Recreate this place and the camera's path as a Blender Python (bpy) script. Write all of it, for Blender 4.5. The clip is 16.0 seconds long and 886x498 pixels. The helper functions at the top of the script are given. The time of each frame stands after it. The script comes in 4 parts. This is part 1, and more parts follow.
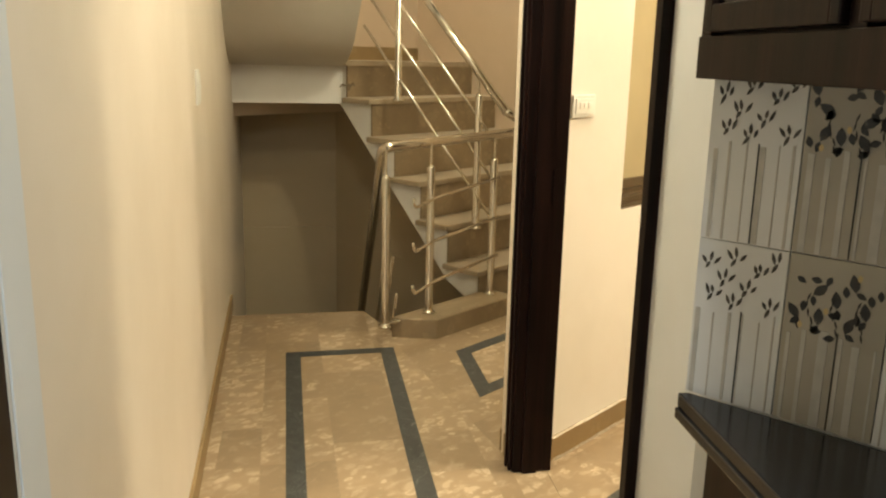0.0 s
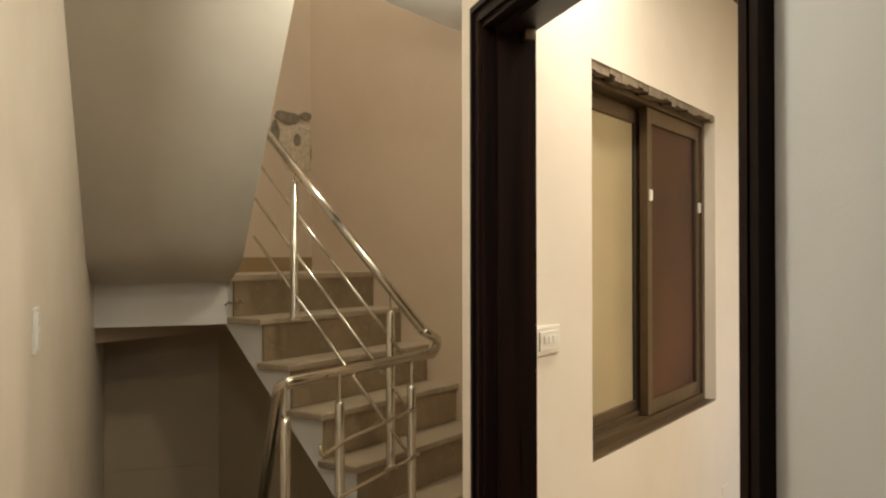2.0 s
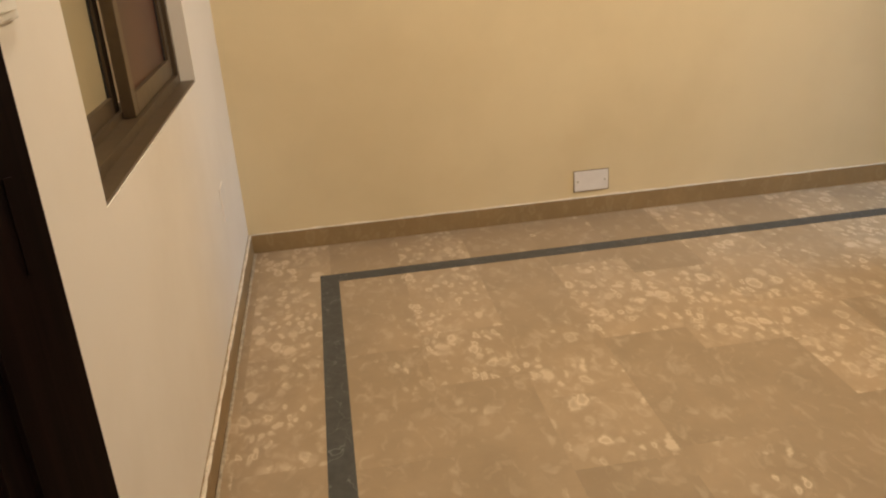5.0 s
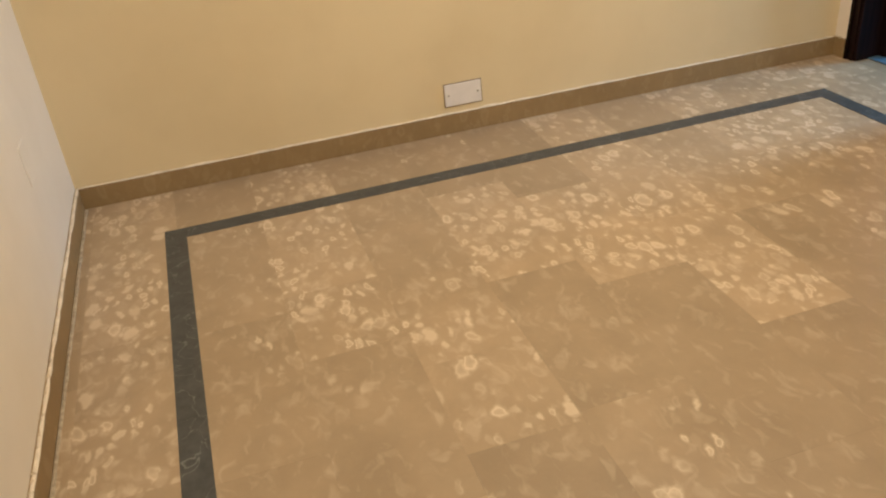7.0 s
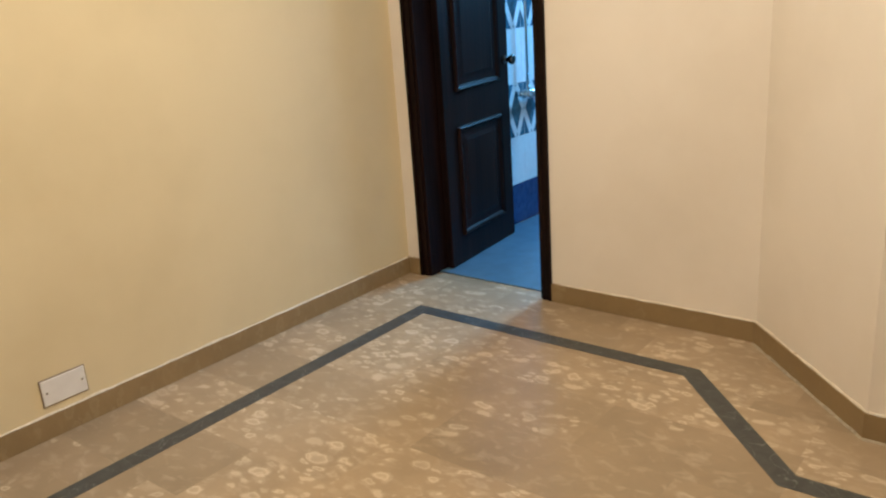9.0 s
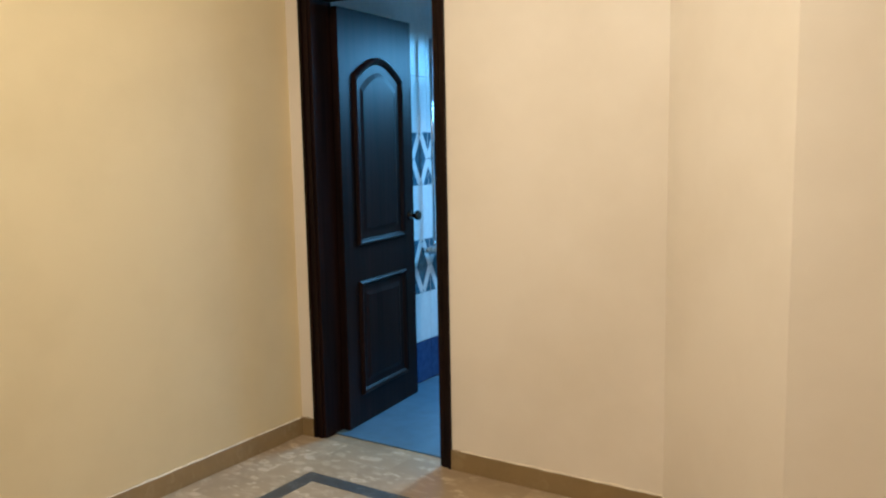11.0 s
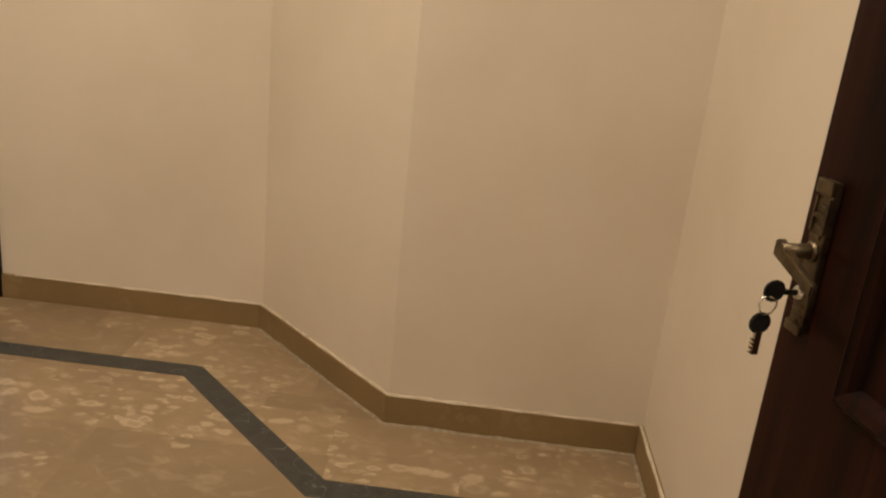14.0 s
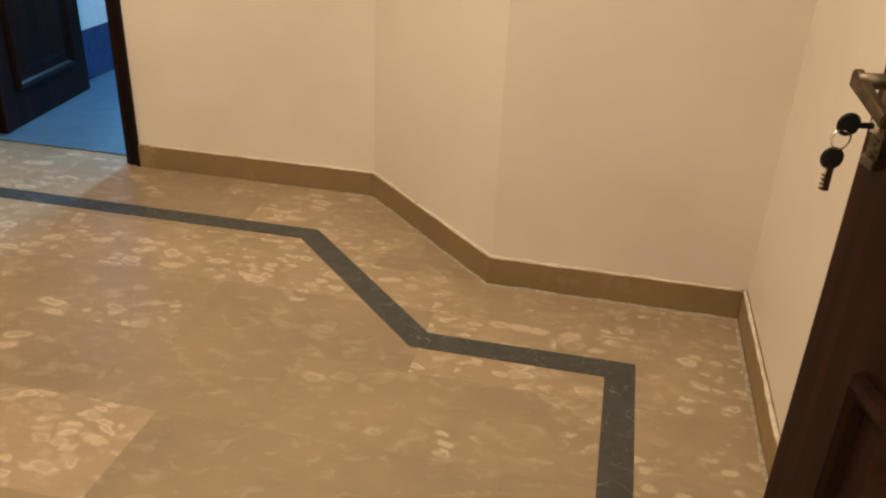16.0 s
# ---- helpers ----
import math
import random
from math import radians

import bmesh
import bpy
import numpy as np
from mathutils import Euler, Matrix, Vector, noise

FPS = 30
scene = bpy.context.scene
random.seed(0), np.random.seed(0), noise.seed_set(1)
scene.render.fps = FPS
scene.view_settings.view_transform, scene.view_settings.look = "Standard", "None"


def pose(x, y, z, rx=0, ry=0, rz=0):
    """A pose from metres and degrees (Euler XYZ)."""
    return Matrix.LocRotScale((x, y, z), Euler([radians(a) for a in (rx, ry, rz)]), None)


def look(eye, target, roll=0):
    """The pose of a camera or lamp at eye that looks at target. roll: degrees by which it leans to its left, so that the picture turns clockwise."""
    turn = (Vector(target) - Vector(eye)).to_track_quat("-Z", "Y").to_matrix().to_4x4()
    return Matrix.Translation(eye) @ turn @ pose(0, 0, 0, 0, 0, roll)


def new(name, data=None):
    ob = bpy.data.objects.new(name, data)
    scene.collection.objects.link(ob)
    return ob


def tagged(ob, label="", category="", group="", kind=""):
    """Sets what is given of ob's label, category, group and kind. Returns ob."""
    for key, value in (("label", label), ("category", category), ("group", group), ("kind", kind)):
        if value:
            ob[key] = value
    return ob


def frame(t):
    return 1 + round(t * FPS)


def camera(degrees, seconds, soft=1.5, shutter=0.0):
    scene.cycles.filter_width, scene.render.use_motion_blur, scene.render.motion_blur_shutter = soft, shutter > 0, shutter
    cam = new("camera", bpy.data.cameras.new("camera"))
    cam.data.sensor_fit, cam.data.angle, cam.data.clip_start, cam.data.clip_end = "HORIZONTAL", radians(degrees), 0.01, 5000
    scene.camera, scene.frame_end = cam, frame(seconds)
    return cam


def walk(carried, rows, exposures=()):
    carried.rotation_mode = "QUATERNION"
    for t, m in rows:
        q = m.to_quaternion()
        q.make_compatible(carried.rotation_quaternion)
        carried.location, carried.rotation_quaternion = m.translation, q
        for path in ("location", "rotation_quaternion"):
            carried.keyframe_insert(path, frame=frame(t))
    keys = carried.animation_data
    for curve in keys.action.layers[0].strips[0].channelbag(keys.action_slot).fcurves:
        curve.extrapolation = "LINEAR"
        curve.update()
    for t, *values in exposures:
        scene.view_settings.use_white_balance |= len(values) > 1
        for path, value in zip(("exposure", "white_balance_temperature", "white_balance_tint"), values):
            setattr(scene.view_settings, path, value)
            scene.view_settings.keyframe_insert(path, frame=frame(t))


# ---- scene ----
cam = camera(56.3, 16.0, soft=2.2)
PATH = [
    (0, (0.22, 0.651, 1.388), (1.667, 1.957, 0.938), 1.3),
    (0.5, (0.294, 0.79, 1.44), (1.792, 2.101, 1.25), 1.0),
    (1, (0.415, 0.91, 1.478), (1.928, 2.213, 1.598), 0.6),
    (1.5, (0.489, 0.994, 1.474), (2.047, 2.24, 1.612), 1.4),
    (2, (0.633, 1.179, 1.466), (2.288, 2.302, 1.481), -0.1),
    (2.5, (0.766, 1.323, 1.426), (2.51, 2.288, 1.257), -2.9),
    (3, (0.986, 1.475, 1.376), (2.823, 2.188, 1.038), -5.0),
    (3.5, (1.144, 1.586, 1.343), (3.028, 1.969, 0.792), -4.2),
    (3.6, (1.158, 1.591, 1.338), (3.048, 1.878, 0.749), -4.0),
    (4, (1.271, 1.731, 1.314), (3.156, 1.655, 0.651), -3.8),
    (4.5, (1.357, 1.767, 1.306), (3.22, 1.578, 0.603), -3.8),
    (5, (1.429, 1.772, 1.299), (3.268, 1.541, 0.547), -4.1),
    (5.2, (1.447, 1.783, 1.292), (3.254, 1.514, 0.479), -4.2),
    (7.3, (1.845, 1.625, 1.31), (3.485, 1.119, 0.287), -6.3),
    (7.5, (1.895, 1.643, 1.325), (3.508, 1.05, 0.306), -6.1),
    (8, (2.114, 1.78, 1.262), (3.502, 0.704, 0.305), -4.8),
    (8.5, (2.18, 1.826, 1.295), (3.417, 0.509, 0.437), -4.0),
    (9, (2.18, 1.81, 1.36), (3.389, 0.336, 0.755), -4.0),
    (9.5, (2.18, 1.807, 1.381), (3.353, 0.26, 0.902), -3.4),
    (9.7, (2.177, 1.813, 1.393), (3.344, 0.242, 0.983), -3.0),
    (11.8, (2.284, 1.468, 1.27), (3.167, -0.306, 1.001), 1.3),
    (12, (2.329, 1.435, 1.246), (3.045, -0.394, 0.87), 1.1),
    (12.5, (2.381, 1.413, 1.213), (2.802, -0.473, 0.695), 3.1),
    (13, (2.402, 1.397, 1.201), (2.685, -0.493, 0.611), 3.6),
    (13.5, (2.399, 1.377, 1.192), (2.625, -0.514, 0.58), 4.1),
    (14, (2.418, 1.381, 1.169), (2.495, -0.518, 0.547), 5.9),
    (14.5, (2.415, 1.39, 1.152), (2.438, -0.47, 0.417), 5.9),
    (15, (2.4, 1.4, 1.151), (2.414, -0.415, 0.309), 4.8),
    (15.5, (2.374, 1.394, 1.147), (2.464, -0.396, 0.258), 3.7),
    (16, (2.341, 1.43, 1.141), (2.686, -0.322, 0.24), 2.6),
]
EXPO = [(0.0, 0.82, 6750, 0), (0.5, 0.43, 6550, 4), (1.0, 0.05, 6250, 7), (1.5, 0.02, 6250, 7), (2.5, 0.17, 6050, 6), (3.5, 0.0, 6350, 9),
        (4.0, -0.1, 6550, 10), (5.0, -0.08, 6600, 11), (7.5, 0.10, 6300, 8), (8.5, 0.06, 6100, 7), (9.5, -0.04, 6000, 6),
        (12.0, -0.1, 6250, 5), (12.5, -0.05, 6300, 5), (13.0, -0.15, 6350, 6), (13.5, -0.45, 6500, 8), (14.0, -0.55, 6600, 10),
        (14.5, -0.55, 6650, 10), (15.0, -0.44, 6650, 10), (15.5, -0.22, 6650, 10), (16.0, -0.07, 6600, 10)]
walk(cam, [(t, look(eye, target, roll)) for t, eye, target, roll in PATH], EXPO)


# ---------- small builders ----------
def link_mesh(name, bm, mat, parent=None, label="", smooth=False):
    me = bpy.data.meshes.new(name)
    bmesh.ops.recalc_face_normals(bm, faces=bm.faces)
    bm.to_mesh(me)
    bm.free()
    if smooth:
        for p in me.polygons:
            p.use_smooth = True
    if mat is not None:
        me.materials.append(mat)
    ob = new(name, me)
    if parent is not None:
        ob.parent = parent
    if label:
        ob["label"] = label
    return ob


def part(name, bm, mat, parent, label="", smooth=False):
    return link_mesh(name, bm, mat, parent, label, smooth)


def add_box(bm, x0, y0, z0, x1, y1, z1, bevel=0.0):
    vs = [bm.verts.new(p) for p in ((x0, y0, z0), (x1, y0, z0), (x1, y1, z0), (x0, y1, z0),
                                    (x0, y0, z1), (x1, y0, z1), (x1, y1, z1), (x0, y1, z1))]
    fs = [bm.faces.new([vs[i] for i in f]) for f in ((3, 2, 1, 0), (4, 5, 6, 7), (0, 1, 5, 4), (1, 2, 6, 5), (2, 3, 7, 6), (3, 0, 4, 7))]
    if bevel > 0:
        es = list({e for f in fs for e in f.edges})
        bmesh.ops.bevel(bm, geom=es, offset=bevel, segments=2, profile=0.6, affect="EDGES")
    return bm


def box(x0, y0, z0, x1, y1, z1, bevel=0.0):
    return add_box(bmesh.new(), min(x0, x1), min(y0, y1), min(z0, z1), max(x0, x1), max(y0, y1), max(z0, z1), bevel)


def add_prism(bm, pts, z0, z1):
    lo = [bm.verts.new((p[0], p[1], z0)) for p in pts]
    hi = [bm.verts.new((p[0], p[1], z1)) for p in pts]
    bm.faces.new(list(reversed(lo)))
    bm.faces.new(hi)
    n = len(pts)
    for i in range(n):
        j = (i + 1) % n
        bm.faces.new((lo[i], lo[j], hi[j], hi[i]))
    return bm


def prism(pts, z0, z1, bevel=0.0):
    bm = add_prism(bmesh.new(), pts, z0, z1)
    if bevel > 0:
        bmesh.ops.bevel(bm, geom=list(bm.edges), offset=bevel, segments=2, profile=0.6, affect="EDGES")
    return bm


def rounded_path(pts, r, n=6):
    """Points of a path with its inner corners rounded."""
    pts = [Vector(p) for p in pts]
    out = [pts[0]]
    for a, b, c in zip(pts, pts[1:], pts[2:]):
        d0, d1 = (a - b), (c - b)
        k0, k1 = min(r, d0.length * 0.45), min(r, d1.length * 0.45)
        p0, p1 = b + d0.normalized() * k0, b + d1.normalized() * k1
        for i in range(n + 1):
            u = i / n
            out.append(p0 * (1 - u) ** 2 + b * 2 * u * (1 - u) + p1 * u * u)
    out.append(pts[-1])
    return out


def add_tube(bm, pts, r, sides=12):
    pts = [Vector(p) for p in pts]
    rings = []
    up = Vector((0, 0, 1))
    for i, p in enumerate(pts):
        a, b = pts[max(i - 1, 0)], pts[min(i + 1, len(pts) - 1)]
        d = (b - a).normalized()
        s = d.cross(up)
        if s.length < 1e-3:
            s = d.cross(Vector((1, 0, 0)))
        s.normalize()
        w = s.cross(d)
        rings.append([bm.verts.new(p + (s * math.cos(k) + w * math.sin(k)) * r) for k in (2 * math.pi * j / sides for j in range(sides))])
    for q0, q1 in zip(rings, rings[1:]):
        for j in range(sides):
            bm.faces.new((q0[j], q0[(j + 1) % sides], q1[(j + 1) % sides], q1[j]))
    bm.faces.new(list(reversed(rings[0])))
    bm.faces.new(rings[-1])
    return bm


def tube(pts, r, sides=12):
    return add_tube(bmesh.new(), pts, r, sides)


def add_lathe(bm, prof, centre, sides=16):
    """A turned shape round z: prof is (radius, height) from the bottom up."""
    cx, cy, cz = centre
    rings = [[bm.verts.new((cx + r * math.cos(2 * math.pi * j / sides), cy + r * math.sin(2 * math.pi * j / sides), cz + h)) for j in range(sides)] for r, h in prof]
    for q0, q1 in zip(rings, rings[1:]):
        for j in range(sides):
            bm.faces.new((q0[j], q0[(j + 1) % sides], q1[(j + 1) % sides], q1[j]))
    bm.faces.new(list(reversed(rings[0])))
    bm.faces.new(rings[-1])
    return bm


def empty(name, m=None):
    ob = new(name)
    if m is not None:
        ob.matrix_basis = m
    return ob


def setting(name, bm, mat, label, category):
    return tagged(link_mesh(name, bm, mat), label, category, kind="structure")


# ---------- plan ----------
CEIL = 2.60
WIN_Y = 2.175        # bedroom face of the window wall
EAST_X = 4.816       # yellow wall
BATH_Y = -1.13       # bath door wall
CH1, CH2 = (3.097, -1.13), (2.607, -0.622)
WEST_X = 1.915
LOBBY_Y = 2.335      # lobby face of the window wall
DOOR = pose(1.71, 1.46, 0, 0, 0, 50.7)     # door wall: x along it, -y into the bedroom
LEFT_A = 53.2


def dw(s, n):
    """A point of the plan from the door wall's own measures: s along it, n into the bedroom."""
    v = DOOR @ Vector((s, -n, 0))
    return (v.x, v.y)


def lw(s, n=0.0):
    """A point of the plan from the corridor's long wall: s along it, n away from the corridor."""
    a = radians(LEFT_A)
    return (1.479 + s * math.cos(a) - n * math.sin(a), 2.831 + s * math.sin(a) + n * math.cos(a))


# ---------- light ----------
world = bpy.data.worlds.new("world")
scene.world = world
world.use_nodes = True
world.node_tree.nodes["Background"].inputs[0].default_value = (0.02, 0.022, 0.03, 1)
world.node_tree.nodes["Background"].inputs[1].default_value = 0.3


def area_light(name, x, y, z, sx, sy, watts, colour, rx=0, rz=0, ry=0):
    data = bpy.data.lights.new(name, "AREA")
    data.shape, data.size, data.size_y = "RECTANGLE", sx, sy
    data.energy, data.color = watts, colour
    ob = new(name, data)
    ob.matrix_basis = pose(x, y, z, rx, ry, rz)
    return ob


WARM = (1.0, 0.845, 0.655)
area_light("bedroom_lamp_light", 3.45, 0.30, 2.66, 0.3, 0.3, 47, WARM)
area_light("bedroom_spot_light", 2.72, 1.80, 2.66, 0.12, 0.12, 15, WARM)
area_light("corridor_lamp_light", 1.55, 2.15, 2.56, 0.2, 0.2, 11, (1.0, 0.91, 0.73))
bulb = bpy.data.lights.new("lobby_bulb_light", "POINT")
bulb.energy, bulb.color, bulb.shadow_soft_size = 25, (1.0, 0.90, 0.72), 0.06
new("lobby_bulb_light", bulb).matrix_basis = pose(3.15, 2.72, 2.44)
# Unseen fill added high over the stairs to brighten the flight and walls.
area_light("stair_fill_light", 4.2, 4.3, 4.9, 0.4, 0.4, 39, (1.0, 0.90, 0.72))
area_light("kitchen_lamp_light", 0.3, 0.0, 2.56, 0.4, 0.3, 31, (0.88, 0.93, 1.0))
area_light("bath_daylight", 4.12, -3.04, 1.80, 0.45, 0.55, 42, (0.17, 0.54, 1.0), rx=46).data.spread = radians(105)


# ---------- materials ----------
def mat_nodes(name):
    m = bpy.data.materials.new(name)
    m.use_nodes = True
    nt = m.node_tree
    return m, nt, nt.nodes["Principled BSDF"]


def n_new(nt, kind, **vals):
    nd = nt.nodes.new(kind)
    for k, v in vals.items():
        nd.inputs[k].default_value = v
    return nd


def ramp(nt, src, stops):
    r = nt.nodes.new("ShaderNodeValToRGB")
    r.color_ramp.elements[0].position, r.color_ramp.elements[0].color = stops[0][0], (*stops[0][1], 1)
    r.color_ramp.elements[1].position, r.color_ramp.elements[1].color = stops[-1][0], (*stops[-1][1], 1)
    for p, c in stops[1:-1]:
        e = r.color_ramp.elements.new(p)
        e.color = (*c, 1)
    nt.links.new(src, r.inputs[0])
    return r


def mixed(nt, fac, a, b, mode="MIX"):
    mx = nt.nodes.new("ShaderNodeMix")
    mx.data_type, mx.blend_type = "RGBA", mode
    for sock, v in ((0, fac), (6, a), (7, b)):
        if isinstance(v, (int, float)):
            mx.inputs[sock].default_value = v
        elif isinstance(v, tuple):
            mx.inputs[sock].default_value = (*v, 1)
        else:
            nt.links.new(v, mx.inputs[sock])
    return mx.outputs[2]


def bumped(nt, bsdf, src, strength, distance):
    b = n_new(nt, "ShaderNodeBump", Strength=strength, Distance=distance)
    nt.links.new(src, b.inputs["Height"])
    nt.links.new(b.outputs[0], bsdf.inputs["Normal"])


def coords(nt, scale=(1, 1, 1), rot=(0, 0, 0), kind="Object", shift=None):
    tc = nt.nodes.new("ShaderNodeTexCoord")
    mp = nt.nodes.new("ShaderNodeMapping")
    mp.inputs["Scale"].default_value = scale
    mp.inputs["Rotation"].default_value = rot
    nt.links.new(tc.outputs[kind], mp.inputs[0])
    return mp.outputs[0]


def paint(name, colour, rough=0.55):
    """Rolled emulsion on plaster: faint roller relief, trowel waves and slight discolouring."""
    m, nt, b = mat_nodes(name)
    co = coords(nt)
    big = n_new(nt, "ShaderNodeTexNoise", Scale=1.7, Detail=4.0, Roughness=0.6)
    fine = n_new(nt, "ShaderNodeTexNoise", Scale=160.0, Detail=3.0)
    wave = n_new(nt, "ShaderNodeTexNoise", Scale=3.5, Detail=2.0)
    for n in (big, fine, wave):
        nt.links.new(co, n.inputs["Vector"])
    dark = tuple(c * k for c, k in zip(colour, (0.93, 0.92, 0.90)))
    r = ramp(nt, big.outputs[0], [(0.35, dark), (0.6, colour)])
    nt.links.new(r.outputs[0], b.inputs["Base Color"])
    b.inputs["Roughness"].default_value = rough
    add = nt.nodes.new("ShaderNodeMath")
    add.operation = "MULTIPLY_ADD"
    nt.links.new(wave.outputs[0], add.inputs[0])
    add.inputs[1].default_value = 6.0
    nt.links.new(fine.outputs[0], add.inputs[2])
    bumped(nt, b, add.outputs[0], 0.12, 0.002)
    return m


def marble(name, base, pale, rough, shells=0.75, scale=1.0):
    """Polished fossil limestone: drifting beige clouds, pale shell rings in patches, each slab with its own shift."""
    m, nt, b = mat_nodes(name)
    tc = nt.nodes.new("ShaderNodeTexCoord")
    info = nt.nodes.new("ShaderNodeObjectInfo")
    sh = nt.nodes.new("ShaderNodeVectorMath")
    sh.operation = "MULTIPLY_ADD"
    comb = nt.nodes.new("ShaderNodeCombineXYZ")
    for k in range(3):
        nt.links.new(info.outputs["Random"], comb.inputs[k])
    nt.links.new(comb.outputs[0], sh.inputs[0])
    sh.inputs[1].default_value = (17.0, 31.0, 5.0)
    nt.links.new(tc.outputs["Object"], sh.inputs[2])
    co = sh.outputs[0]
    warp = n_new(nt, "ShaderNodeTexNoise", Scale=9.0 * scale, Detail=3.0)
    nt.links.new(co, warp.inputs["Vector"])
    wsum = nt.nodes.new("ShaderNodeVectorMath")
    wsum.operation = "MULTIPLY_ADD"
    nt.links.new(warp.outputs["Color"], wsum.inputs[0])
    wsum.inputs[1].default_value = (0.075, 0.075, 0.075)
    nt.links.new(co, wsum.inputs[2])
    st = nt.nodes.new("ShaderNodeVectorMath")
    st.operation = "MULTIPLY"
    st.inputs[1].default_value = (1.0, 1.75, 1.0)
    nt.links.new(wsum.outputs[0], st.inputs[0])
    fineco = n_new(nt, "ShaderNodeTexNoise", Scale=45.0 * scale, Detail=2.0)
    nt.links.new(co, fineco.inputs["Vector"])
    fw = nt.nodes.new("ShaderNodeVectorMath")
    fw.operation = "MULTIPLY_ADD"
    nt.links.new(fineco.outputs["Color"], fw.inputs[0])
    fw.inputs[1].default_value = (0.026, 0.026, 0.026)
    nt.links.new(st.outputs[0], fw.inputs[2])
    shells_of = []
    for vs, lo, hi in ((11.0, 0.475, 0.575), (18.0, 0.48, 0.58)):
        vor = n_new(nt, "ShaderNodeTexVoronoi", Scale=vs * scale, Randomness=1.0)
        nt.links.new(fw.outputs[0], vor.inputs["Vector"])
        cell = nt.nodes.new("ShaderNodeSeparateColor")
        nt.links.new(vor.outputs["Color"], cell.inputs[0])
        ring = ramp(nt, vor.outputs["Distance"], [(0.04, (0.25,) * 3), (0.22, (0.5,) * 3), (0.30, (1, 1, 1)), (0.38, (0.35,) * 3), (0.47, (0, 0, 0))])
        blotch = ramp(nt, vor.outputs["Distance"], [(0.26, (0.75,) * 3), (0.42, (0, 0, 0))])
        kind = ramp(nt, cell.outputs[0], [(0.55, (0, 0, 0)), (0.56, (1, 1, 1))])
        shape = mixed(nt, kind.outputs[0], ring.outputs[0], blotch.outputs[0])
        some = ramp(nt, cell.outputs[1], [(0.15, (0.15,) * 3), (0.6, (1, 1, 1))])
        shape = mixed(nt, 1.0, shape, some.outputs[0], "MULTIPLY")
        patch = n_new(nt, "ShaderNodeTexNoise", Scale=vs * 0.24 * scale, Detail=3.0)
        nt.links.new(co, patch.inputs["Vector"])
        bias = nt.nodes.new("ShaderNodeMath")
        bias.operation = "MULTIPLY_ADD"
        nt.links.new(info.outputs["Random"], bias.inputs[0])
        bias.inputs[1].default_value = 0.30
        lift = nt.nodes.new("ShaderNodeMath")
        lift.operation = "SUBTRACT"
        nt.links.new(patch.outputs[0], lift.inputs[0])
        lift.inputs[1].default_value = 0.155
        nt.links.new(lift.outputs[0], bias.inputs[2])
        pr = ramp(nt, bias.outputs[0], [(lo, (0, 0, 0)), (hi, (1, 1, 1))])
        shells_of.append(mixed(nt, 1.0, shape, pr.outputs[0], "MULTIPLY"))
    streak = n_new(nt, "ShaderNodeTexNoise", Scale=16.0 * scale, Detail=4.0, Distortion=0.6)
    nt.links.new(st.outputs[0], streak.inputs["Vector"])
    sr = ramp(nt, streak.outputs[0], [(0.54, (0, 0, 0)), (0.74, (0.34,) * 3)])
    fac = mixed(nt, 1.0, mixed(nt, 1.0, shells_of[0], shells_of[1], "LIGHTEN"), sr.outputs[0], "SCREEN")
    cloud = n_new(nt, "ShaderNodeTexNoise", Scale=5.0 * scale, Detail=6.0, Roughness=0.65)
    nt.links.new(co, cloud.inputs["Vector"])
    dk = tuple(c * 0.80 for c in base)
    cr = ramp(nt, cloud.outputs[0], [(0.32, dk), (0.66, base)])
    tone = nt.nodes.new("ShaderNodeMapRange")
    tone.inputs[3].default_value, tone.inputs[4].default_value = 0.86, 1.08
    nt.links.new(info.outputs["Random"], tone.inputs[0])
    ton = mixed(nt, 1.0, cr.outputs[0], tone.outputs[0], "MULTIPLY")
    scl = nt.nodes.new("ShaderNodeMath")
    scl.operation = "MULTIPLY"
    scl.inputs[1].default_value = shells
    nt.links.new(fac, scl.inputs[0])
    col = mixed(nt, scl.outputs[0], ton, pale)
    nt.links.new(col, b.inputs["Base Color"])
    rr = nt.nodes.new("ShaderNodeMapRange")
    rr.inputs[3].default_value, rr.inputs[4].default_value = rough - 0.08, rough + 0.12
    nt.links.new(cloud.outputs[0], rr.inputs[0])
    nt.links.new(rr.outputs[0], b.inputs["Roughness"])
    return m


def slate(name, colour, rough=0.45):
    m, nt, b = mat_nodes(name)
    co = coords(nt)
    nz = n_new(nt, "ShaderNodeTexNoise", Scale=22.0, Detail=6.0, Roughness=0.7)
    vein = n_new(nt, "ShaderNodeTexNoise", Scale=6.0, Detail=3.0, Distortion=1.5)
    nt.links.new(co, nz.inputs["Vector"])
    nt.links.new(co, vein.inputs["Vector"])
    a = ramp(nt, nz.outputs[0], [(0.3, tuple(c * 0.65 for c in colour)), (0.7, tuple(c * 1.3 for c in colour))])
    v = ramp(nt, vein.outputs[0], [(0.495, (0, 0, 0)), (0.50, (0.4,) * 3), (0.505, (0, 0, 0))])
    nt.links.new(mixed(nt, v.outputs[0], a.outputs[0], (0.35, 0.35, 0.33)), b.inputs["Base Color"])
    b.inputs["Roughness"].default_value = rough
    return m


